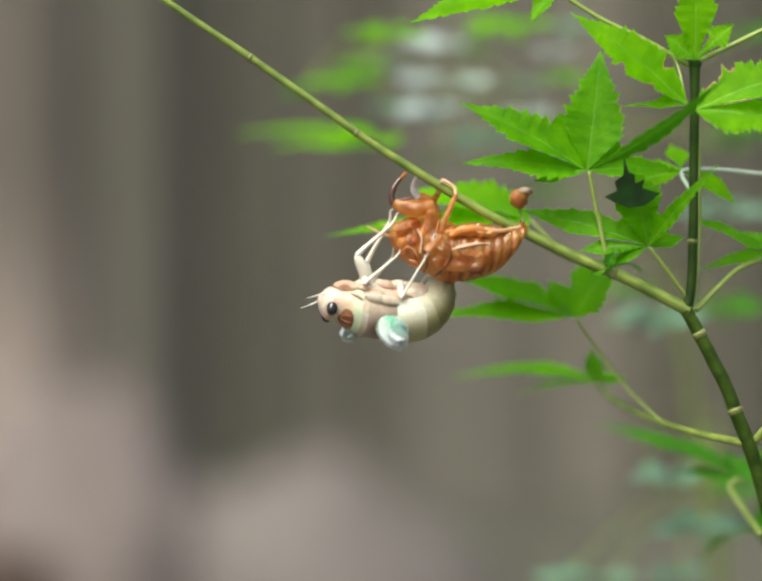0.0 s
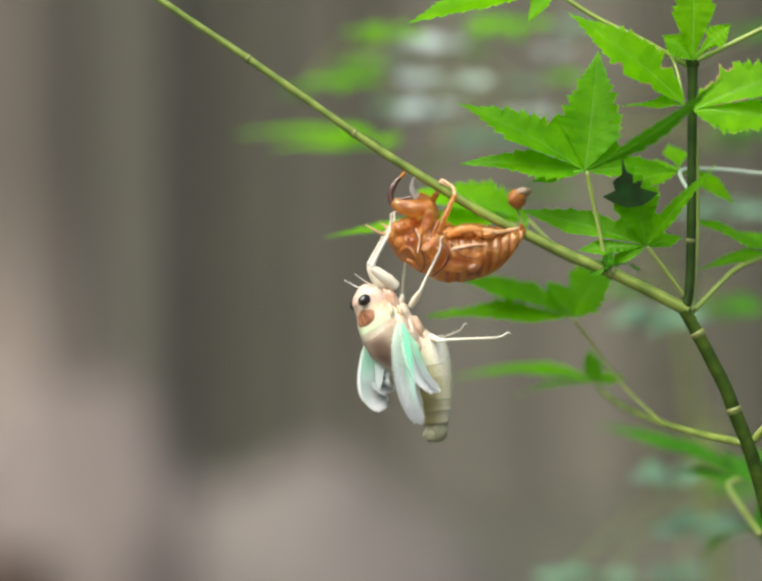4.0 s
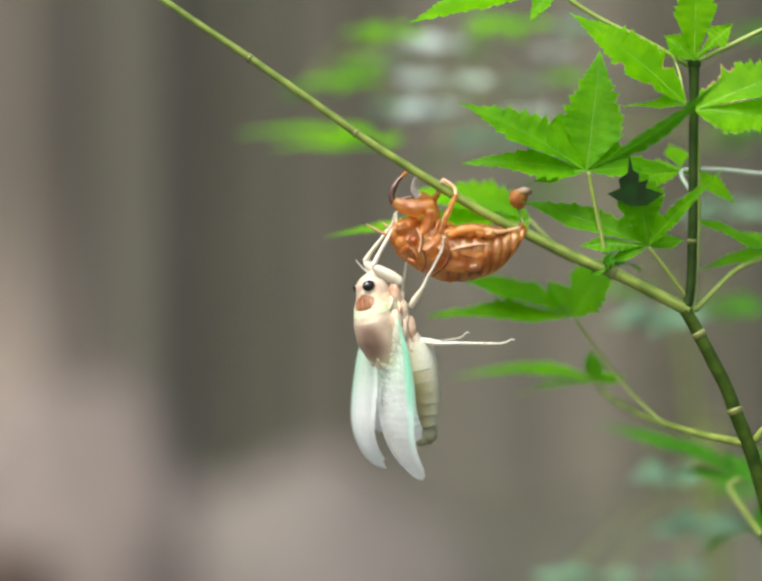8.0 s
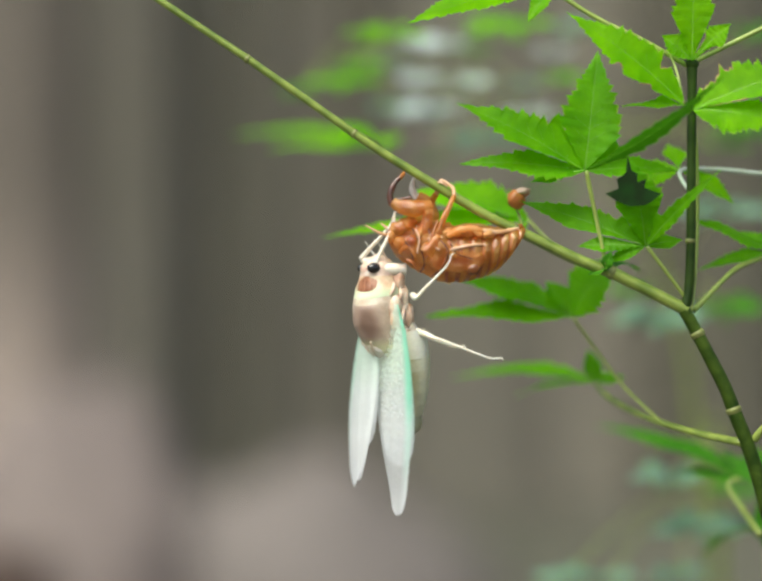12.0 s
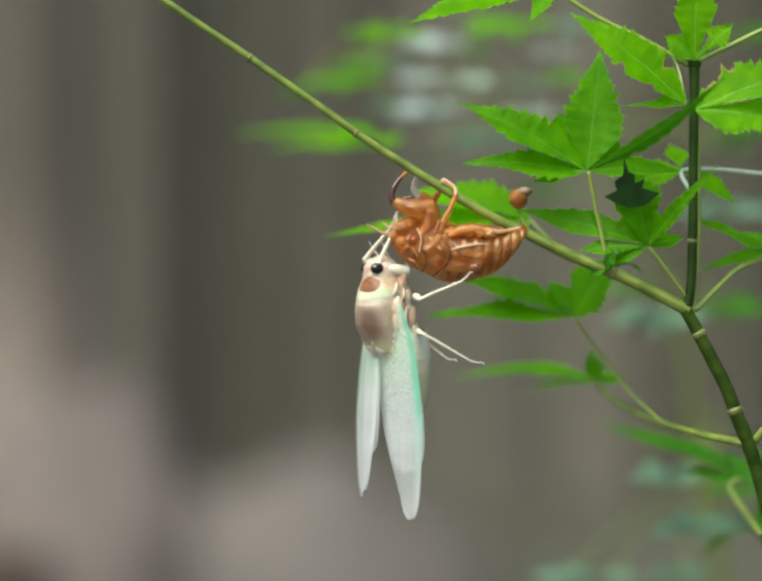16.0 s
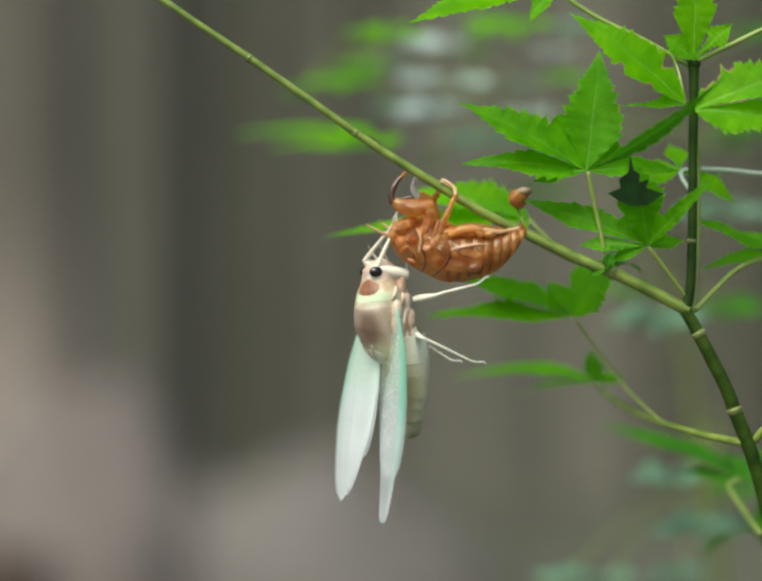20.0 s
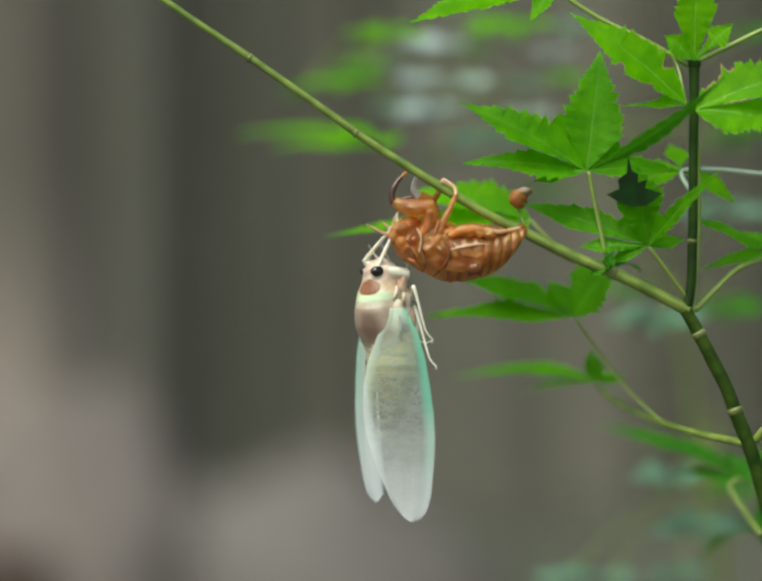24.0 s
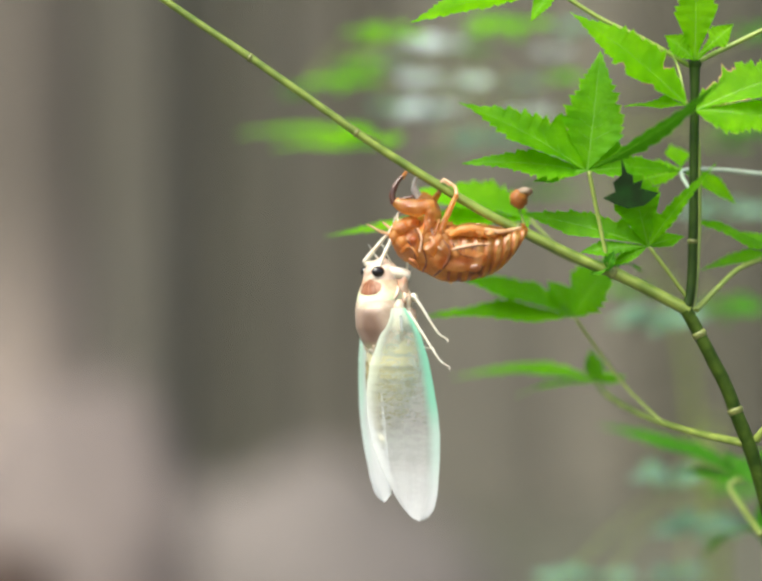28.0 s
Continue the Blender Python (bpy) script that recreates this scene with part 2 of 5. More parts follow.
def stain(m, colour, centre, radii):
    """Pigment that fades out from a centre in the part's own space, in plan steps."""
    t, n = m.node_tree, m.node_tree.nodes
    co, mp, ln, mr, mix = n.new("ShaderNodeTexCoord"), n.new("ShaderNodeMapping"), n.new("ShaderNodeVectorMath"), n.new("ShaderNodeMapRange"), n.new("ShaderNodeMix")
    scale = [1 / (r * S) for r in radii]
    mp.inputs["Scale"].default_value = scale
    mp.inputs["Location"].default_value = [-c * S * k for c, k in zip(centre, scale)]
    ln.operation = "LENGTH"
    mr.interpolation_type = "SMOOTHSTEP"
    mr.inputs["From Min"].default_value, mr.inputs["From Max"].default_value = 1.1, 0.35
    mix.data_type = "RGBA"
    mix.inputs["B"].default_value = (*colour, 1)
    p = n["Principled BSDF"]
    old = p.inputs["Base Color"].links[0].from_socket
    t.links.new(co.outputs["Object"], mp.inputs["Vector"])
    t.links.new(mp.outputs["Vector"], ln.inputs[0])
    t.links.new(ln.outputs["Value"], mr.inputs["Value"])
    t.links.new(mr.outputs["Result"], mix.inputs["Factor"])
    t.links.new(old, mix.inputs["A"])
    t.links.new(mix.outputs["Result"], p.inputs["Base Color"])


marking(NECK, (0.6, 0.67, 0.46), "Z", 62, 40)
stain(MAUVE, (0.29, 0.205, 0.165), (-52, -20, -22), (62, 60, 78))
stain(MAUVE, (0.16, 0.1, 0.075), (-54, -34, -26), (40, 28, 50))
# trunk colour turns paler and pinkish towards the ground
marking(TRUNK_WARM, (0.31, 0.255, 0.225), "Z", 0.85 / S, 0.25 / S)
marking(OLIVE, (0.17, 0.145, 0.045), "X", 30, -36)
marking(OLIVE_SOFT, (0.26, 0.23, 0.09), "X", 20, -40)
marking(OLIVE_PALE, (0.42, 0.38, 0.2), "X", 8, -46)
marking(MAUVE, (0.6, 0.58, 0.36), "Z", -48, -74)


# ---- mesh helpers ----
def part(name, geo, material, parent=None, label="", at=(0, 0, 0), smooth=True):
    """Link a mesh (verts, faces, optional material index per face) as one object under a thing or part."""
    verts, faces = geo[0], geo[1]
    me = bpy.data.meshes.new(name)
    me.from_pydata([tuple(Vector(v) - Vector(at)) for v in verts], [], faces)
    for m in (material if isinstance(material, (list, tuple)) else [material]):
        me.materials.append(m)
    if len(geo) > 2:
        me.polygons.foreach_set("material_index", geo[2])
    if smooth:
        me.polygons.foreach_set("use_smooth", [True] * len(me.polygons))
    me.update()
    ob = new(name, me)
    ob.parent = parent
    if label:
        tagged(ob, label)
    return ob


def thing(name, place, label, category, group="", kind=""):
    ob = new(name)
    ob.empty_display_size = 0.01
    ob.location = place
    return tagged(ob, label, category, group, kind)


def join(*geos):
    verts, faces, idx = [], [], []
    for g in geos:
        k = len(verts)
        verts += list(g[0])
        faces += [tuple(i + k for i in f) for f in g[1]]
        idx += list(g[2]) if len(g) > 2 else [0] * len(g[1])
    return verts, faces, idx


def glide(rows, x):
    """Monotone smooth reading of a table of rows (x, values...) at x."""
    if x <= rows[0][0]:
        return [float(v) for v in rows[0][1:]]
    for a, b in zip(rows, rows[1:]):
        if x <= b[0]:
            f = (x - a[0]) / (b[0] - a[0])
            return [p + (q - p) * f for p, q in zip(a[1:], b[1:])]
    return [float(v) for v in rows[-1][1:]]


def curve_points(pts, radii, n=6):
    """Catmull-Rom through the points, radii along."""
    out, rr = [], []
    P = [Vector(p) for p in pts]
    for i in range(len(P) - 1):
        a, b, c, d = P[max(i - 1, 0)], P[i], P[i + 1], P[min(i + 2, len(P) - 1)]
        for j in range(n):
            t = j / n
            out.append(0.5 * ((2 * b) + (c - a) * t + (2 * a - 5 * b + 4 * c - d) * t * t + (3 * b - a - 3 * c + d) * t ** 3))
            rr.append(radii[i] + (radii[i + 1] - radii[i]) * t)
    return out + [P[-1]], rr + [radii[-1]]


def tube(pts, radii, sides=10, n=6, rough=0.04, flat=1.0):
    """A tapered, slightly uneven round rod along a smooth line, closed at both ends."""
    line, rr = curve_points(pts, radii, n)
    verts, faces = [], []
    ref = Vector((0.13, -1, 0.21)).normalized()
    for i, p in enumerate(line):
        tan = (line[min(i + 1, len(line) - 1)] - line[max(i - 1, 0)]).normalized()
        a = tan.cross(ref).normalized()
        b = a.cross(tan).normalized()
        for k in range(sides):
            w = 2 * math.pi * k / sides
            bump = 1 + rough * noise.noise(p * 700 + Vector((math.cos(w), math.sin(w), 0)) * 1.2)
            verts.append(p + (a * math.cos(w) + b * math.sin(w) * flat) * rr[i] * bump)
    for i in range(len(line) - 1):
        for k in range(sides):
            k2 = (k + 1) % sides
            faces.append((i * sides + k, i * sides + k2, (i + 1) * sides + k2, (i + 1) * sides + k))
    c = len(verts)
    verts += [line[0], line[-1]]
    e = (len(line) - 1) * sides
    for k in range(sides):
        k2 = (k + 1) % sides
        faces += [(c, k2, k), (c + 1, e + k, e + k2)]
    return verts, faces


def egg(centre, axes, seg=24, rings=16, lump=0.03, freq=3.0, seed=0.0, power=1.0):
    """A lumpy ellipsoid."""
    c, verts, faces = Vector(centre), [], []
    for i in range(rings + 1):
        th = math.pi * i / rings
        for k in range(seg):
            ph = 2 * math.pi * k / seg
            d = Vector((math.sin(th) ** power * math.cos(ph), math.sin(th) ** power * math.sin(ph), math.cos(th)))
            f = 1 + lump * noise.noise(d * freq + Vector((seed, seed * 2, 0)))
            verts.append(c + Vector((d.x * axes[0], d.y * axes[1], d.z * axes[2])) * f)
    for i in range(rings):
        for k in range(seg):
            k2 = (k + 1) % seg
            faces.append((i * seg + k, (i + 1) * seg + k, (i + 1) * seg + k2, i * seg + k2))
    return verts, faces


# ---- setting: forest floor, bank, trunks ----
def hill(x, y):
    def ease(a, b, v):
        f = max(0.0, min(1.0, (v - a) / (b - a)))
        return f * f * (3 - 2 * f)
    lift = 0.42 + 0.06 * ease(0.05, -0.45, x)
    rise = lift * ease(1.0, 2.2, y) + 0.3 * ease(2.0, 3.6, y)
    if y > 4.6:
        q = min(y, 16.0) - 4.6
        rise += 0.85 * q * (1 - math.exp(-q * 0.8))
    return rise + 0.06 * noise.noise(Vector((x * 0.9, y * 0.9, 0))) + 0.03 * noise.noise(Vector((x * 3, y * 3, 4)))


def build_ground():
    def steps(far):
        out, v, d = [0.0], 0.0, 0.12
        while v < far:
            v += d
            d *= 1.06
            out.append(v)
        return out
    half = steps(900.0)
    line = [-v for v in half[:0:-1]] + half
    verts = [(x, y, hill(x, y) if abs(x) < 60 and abs(y) < 60 else (11.9 if y > 15.6 else 0.0)) for y in line for x in line]
    n = len(line)
    faces = [(j * n + i, j * n + i + 1, (j + 1) * n + i + 1, (j + 1) * n + i) for j in range(n - 1) for i in range(n - 1)]
    tagged(part("ground", (verts, faces), SOIL), "brown earth bank rising behind the sapling", "ground", kind="structure")


def trunk(x, y, r, material, height=9.0, label="straight grey-brown cedar trunk on the bank"):
    z0 = hill(x, y) - 0.15
    root = thing("tree", (x, y, z0), label, "tree", "forest trunks")
    pts = [(x, y, z0), (x + r * 0.1, y, z0 + 0.4), (x - r * 0.05, y, z0 + height * 0.4), (x + r * 0.15, y, z0 + height)]
    line, rr = curve_points(pts, [r * 1.35, r * 1.08, r * 0.9, r * 0.6], 14)
    sides, verts, faces = 40, [], []
    for i, p in enumerate(line):
        for k in range(sides):
            w = 2 * math.pi * k / sides
            g = 1 + 0.05 * math.sin(w * 13 + 2 * noise.noise(p * 1.5)) + 0.05 * noise.noise(Vector((math.cos(w) * 3, math.sin(w) * 3, p.z * 1.2 + x)))
            verts.append(p + Vector((math.cos(w), math.sin(w), 0)) * rr[i] * g)
    for i in range(len(line) - 1):
        for k in range(sides):
            k2 = (k + 1) % sides
            faces.append((i * sides + k, i * sides + k2, (i + 1) * sides + k2, (i + 1) * sides + k))
    part("trunk", (verts, faces), material, root, at=(x, y, z0))
    # high crown of small leaves, out of view, added to shade the bank
    rng = random.Random(int(x * 97 + y * 31))
    cv, cf = [], []
    for _ in range(700):
        a, h = rng.uniform(0, 6.283), rng.random()
        rad = (1 - h * 0.75) * rng.uniform(0.3, 1.9)
        c = Vector((x + math.cos(a) * rad, y + math.sin(a) * rad, z0 + height * (0.66 + 0.45 * h)))
        p = Vector((rng.uniform(-1, 1), rng.uniform(-1, 1), rng.uniform(-0.4, 0.4))).normalized() * rng.uniform(0.1, 0.26)
        q = p.cross(Vector((rng.uniform(-1, 1), rng.uniform(-1, 1), 1))).normalized() * p.length * 0.5
        k = len(cv)
        cv += [c - p, c + q, c + p, c - q]
        cf.append((k, k + 1, k + 2, k + 3))
    tagged(part("unseen_crown", (cv, cf), CANOPY, root, at=(x, y, z0), smooth=False), kind="stuff")
    return root


def build_forest():
    def col(u, d):
        return (u - 784) * S * (REACH + d) / REACH
    warm, grey, dark = "reddish-brown cedar trunk, paler towards the foot", "straight grey-brown cedar trunk on the bank", "dark cedar trunk on the bank"
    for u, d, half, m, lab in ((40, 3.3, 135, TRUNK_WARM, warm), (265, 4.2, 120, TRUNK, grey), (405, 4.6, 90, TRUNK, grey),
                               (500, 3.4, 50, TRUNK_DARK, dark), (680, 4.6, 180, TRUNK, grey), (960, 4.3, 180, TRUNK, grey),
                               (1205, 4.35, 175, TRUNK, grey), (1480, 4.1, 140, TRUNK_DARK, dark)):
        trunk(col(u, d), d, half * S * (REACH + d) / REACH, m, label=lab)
    # trees out of view all round, added to hold back the sky light
    for x, y, r in ((-2.8, 2.4, 0.16), (2.9, 2.2, 0.17), (-3.0, -5.0, 0.2), (2.4, -5.6, 0.18), (3.4, 5.0, 0.2), (-4.2, 5.4, 0.2), (5.2, -1.5, 0.2), (-5.4, -0.8, 0.19)):
        trunk(x, y, r, TRUNK)
    p = V(-10, 1195, 1.5)
    z0 = hill(p.x, 1.5) - 0.1
    g = tube([(p.x, 1.5, z0), (p.x + 0.01, 1.5, z0 + 0.25), (p.x, 1.5, p.z - 0.05), (p.x, 1.5, p.z)], [0.13, 0.07, 0.06, 0.05], 24, 6, 0.3)
    tagged(part("stump", g, STUMP), "dark reddish mossy tree stump on the bank", "stump")
    # pale boulders on the bank
    for u, d, a, b, m in ((640, 2.6, 0.32, 0.42, ROCK), (150, 2.5, 0.23, 0.5, ROCK_PINK)):
        x = col(u, d)
        z = hill(x, d)
        tagged(part("boulder", egg((x, d, z + b * 0.2), (a, a * 0.8, b * 0.8), 28, 18, 0.2, 2.0, u * 0.01), m), "pale pinkish weathered boulder on the earth bank", "boulder", "boulders on the bank")


def build_litter():
    """Fallen leaves on the bank, thickest in two drifts."""
    rng = random.Random(11)
    verts, faces = [], []
    for _ in range(5200):
        if rng.random() < 0.75:
            x, y = rng.gauss(-0.52, 0.22), rng.uniform(1.6, 3.3)
        else:
            x, y = rng.gauss(-0.10, 0.10), rng.gauss(2.35, 0.25)
        p = Vector((x, y, hill(x, y) + rng.uniform(0.004, 0.02)))
        a = rng.uniform(0, 6.283)
        l = rng.uniform(0.018, 0.04)
        e = Vector((math.cos(a), math.sin(a), rng.uniform(-0.3, 0.5))) * l
        f = Vector((-math.sin(a), math.cos(a), rng.uniform(-0.3, 0.5))) * l * 0.45
        k = len(verts)
        verts += [p - e, p + f, p + e, p - f]
        faces.append((k, k + 1, k + 2, k + 3))
    tagged(part("leaf_litter", (verts, faces), LITTER, smooth=False), "pinkish-brown fallen leaves drifted over the bank", "leaf litter", kind="stuff")


build_ground()
build_litter()
build_forest()


# ---- maple sapling ----
SAPLING = thing("maple_sapling", V(1700, 11320, 0.0), "young green maple sapling with serrated leaves", "sapling")
SAP_AT = Vector(SAPLING.location)


def rod(name, rows, material, n=7, sides=12, label="", parent=None, at=None):
    """A stem from rows (u, w, d, radius in steps)."""
    pts = [V(u, w, d) for u, w, d, r in rows]
    return part(name, tube(pts, [r * S for _, _, _, r in rows], sides, n), material, parent or SAPLING, label, at if at is not None else SAP_AT)


def ring(u, w, d, r, direction, material=NODE):
    """A node: a low swollen collar round a stem."""
    p, t = V(u, w, d), Vector(direction).normalized()
    k = r * S
    part("node", tube([p - t * k * 0.7, p - t * k * 0.25, p + t * k * 0.2, p + t * k * 0.7], [k * 0.8, k * 1.12, k * 1.18, k * 0.8], 14, 3), material, SAPLING, "", SAP_AT)


def lobe_geo(B, T, hw, N, lim_l, lim_r, teeth, seed, droop, bites=(), belly=0.42, web=(0.0, 0.0)):
    """One lobe; bites are (place along it, half length, side, depth) eaten out of its margin."""
    rng = random.Random(seed)
    axis = T - B
    L = axis.length
    dirv = axis / L
    side = dirv.cross(N).normalized()
    up = side.cross(dirv).normalized()
    square = max(0.45, math.sqrt(1 - side.y ** 2))        # widths are given square to the twig
    hw /= square
    reach = L * math.sqrt(1 - dirv.y ** 2) / square
    n = 110
    edges = []
    for sgn, lim, sinus in ((-1, lim_l, web[0]), (1, lim_r, web[1])):
        marks, q = [], 0.12 + rng.uniform(0, 0.06)
        while q < 0.97:
            step = (1.0 - 0.5 * q) / (teeth * 1.6) * rng.uniform(0.5, 1.5)
            marks.append((q, step, rng.uniform(0.35, 1.6)))
            q += step
        ws = []
        for i in range(n + 1):
            s = i / n
            if s < belly:
                w = hw * math.sin(math.pi / 2 * s / belly) ** 0.85
            else:
                f = (s - belly) / (1 - belly)
                w = hw * (1 - f) ** 1.12 * (1 + 0.28 * f)
            if lim < 0.75 and s * L < sinus * 1.3:
                w = max(w, s * reach * math.tan(lim) * (1 - 0.9 * max(0.0, (s * L / sinus - 1) / 0.3) ** 0.7))
            for q, step, big in marks:
                if q <= s < q + step:
                    f = (s - q) / step
                    w += 0.19 * hw * big * (f ** 1.3 + 0.3 * ((f * 2.0) % 1.0) - 0.5) * min(1.0, 2.6 * (1 - s) + 0.12)
                    break
            w = max(w, 0.00002)
            for c, half, bs, deep in bites:
                if bs == sgn and abs(s - c) < half:
                    w *= 1 - deep * (1 - ((s - c) / half) ** 2) ** 0.4 * (1 + 0.25 * noise.noise(Vector((s * 40, seed, 0))))
            ws.append((min(w, s * reach * math.tan(lim) + 0.00002), w > s * reach * math.tan(lim) * 0.97, any(b[2] == sgn and abs(s - b[0]) < b[1] * 1.05 for b in bites)))
        edges.append(ws)
    verts, faces, idx = [], [], []
    cols = ((0, 1.0), (0, 0.93), (0, 0.45), (0, 0.0), (1, 0.0), (1, 0.45), (1, 0.93), (1, 1.0))
    for i in range(n + 1):
        s = i / n
        mid = B + dirv * (s * L) + up * (math.sin(s * math.pi) * droop * L)
        for e, c in cols:
            w = edges[e][i][0]
            off = max(w * c, min(0.00007 * (1.15 - s), w * 0.5))
            sgn = -1 if e == 0 else 1
            lift = 0.14 * off + 0.00012 * c * math.sin((s - 0.13 * c) / 0.095 * 2 * math.pi) + 0.0007 * noise.noise(Vector((s * 4 + seed, c * sgn * 1.5, 0))) * c
            verts.append(mid + side * sgn * off + up * lift)
    for i in range(n):
        for k in range(7):
            faces.append((i * 8 + k, i * 8 + k + 1, (i + 1) * 8 + k + 1, (i + 1) * 8 + k))
            eaten = (k == 0 and edges[0][i][2]) or (k == 6 and edges[1][i][2])
            seam = (k == 0 and edges[0][i][1]) or (k == 6 and edges[1][i][1])
            idx.append(1 if k == 3 else 2 if eaten else 3 if k in (0, 6) and not seam else 0)
    if hw > 0.0022:
        for q in range(7):
            s0 = 0.14 + 0.095 * q
            for e, sgn in ((0, -1), (1, 1)):
                i1 = min(n, int((s0 + 0.13) * n))
                reach = edges[e][i1][0] * 0.82
                a = B + dirv * (s0 * L) + up * (math.sin(s0 * math.pi) * droop * L + 0.00004)
                s1 = i1 / n
                b = B + dirv * (s1 * L) + up * (math.sin(s1 * math.pi) * droop * L + 0.14 * reach + 0.00007) + side * sgn * reach
                k = len(verts)
                verts += [a - dirv * 0.00004, a + dirv * 0.00004, b]
                faces.append((k, k + 1, k + 2))
                idx.append(1)
    return verts, faces, idx


def leaf(base, lobes, normal, material=LEAF, seed=1, teeth=8, name="leaf", parent=None, at=None, droop=0.05, label="", bites=None):
    """A palmate leaf: lobes (u, w, d, half width in steps, optional place of the widest point) from its base, sharing seams between neighbours."""
    B, N = V(*base), Vector(normal).normalized()
    k = (REACH + base[2]) / REACH * S
    tips = [(V(*q[:3]), q[3] * k) for q in lobes]
    ang = [math.atan2((T - B).z, (T - B).x) for T, _ in tips]
    order = sorted(range(len(tips)), key=lambda i: ang[i])
    geos = []
    for q, i in enumerate(order):
        T, hw = tips[i]

        def gap(a, b):
            return max(0.06, min(0.9, (((ang[b] - ang[a]) % (2 * math.pi)) / 2)))
        nxt, prv = order[(q + 1) % len(order)], order[q - 1]
        lim_n = gap(i, nxt) if len(order) > 1 else 0.8
        lim_p = gap(prv, i) if len(order) > 1 else 0.8
        web = [0.38 * min((T - B).length, (tips[j][0] - B).length) if len(order) > 1 else 0.0 for j in (nxt, prv)]
        geos.append(lobe_geo(B, T, hw, N, lim_n, lim_p, teeth, seed * 17 + i, droop, (bites or {}).get(i, ()), lobes[i][4] if len(lobes[i]) > 4 else 0.42, web))
    return part(name, join(*geos), [material, VEIN, EATEN, MARGIN], parent or SAPLING, label, at if at is not None else SAP_AT)


def build_sapling():
    # main stem to the ground, the long twig and the upright shoot
    rod("stem", [(1720, 11320, 0, 62), (1710, 6000, 0, 46), (1680, 2400, 0, 30), (1626, 1300, 0, 20), (1592, 1100, 0, 17), (1567, 1000, 0, 15.5), (1552, 950, 0, 15),
                 (1534, 900, 0, 15), (1514, 850, 0, 14.5), (1495, 800, 0, 14), (1470, 750, 0, 14), (1443, 698, 0, 13.5), (1420, 655, 0, 13), (1410, 638, 0, 13)], BARK_DARK, 8, 14)
    rod("twig", [(1416, 640, 0, 13), (1400, 631, 0, 13), (1350, 605, 0, 12.5), (1300, 580, 0, 12.5), (1262, 561, 0, 13), (1200, 537, 0, 11.5), (1100, 489, 0, 10.8), (1000, 440, 0, 10), (900, 381, 0, 9.5),
                 (800, 319, 0, 9), (735, 275, 0, 8.8), (650, 215, 0, 8.3), (550, 145, 0, 8), (513, 119, 0, 8.2), (450, 77, 0, 7.8), (400, 44, 0, 7.6), (337, 1, 0, 7.5), (230, -72, 0, 7), (120, -148, 0, 6), (70, -180, 0, 2)], BARK_GREEN, 6, 14)
    rod("shoot", [(1410, 640, 0, 12), (1421, 590, 0, 10), (1425, 480, 0, 10), (1426, 330, 0, 9.5), (1428, 180, 0, 10), (1427, 125, 0, 13)], BARK_BLACK, 8, 14)
    for u, w, r, dr in ((1262, 561, 13, (-1, 0, 0.5)), (733, 274, 9, (-1, 0, 0.68)), (514, 120, 8.6, (-1, 0, 0.65)), (1438, 688, 13.8, (-0.5, 0, 1)),
                        (1512, 845, 14.5, (-0.38, 0, 1)), (1424, 497, 10, (0, 0, 1)), (1064, 471, 10.4, (-1, 0, 0.5))):
        ring(u, w, 0, r, dr)
    ring(1428, 133, 0, 12.5, (0, 0, 1), BARK_BLACK)
    # side branch low down, petioles
    rod("side_branch", [(1530, 912, 0.0, 9), (1440, 893, 0.01, 8), (1364, 871, 0.018, 7.5), (1302, 846, 0.028, 7), (1252, 816, 0.036, 6.5), (1226, 786, 0.04, 6.5)], BARK_GREEN)
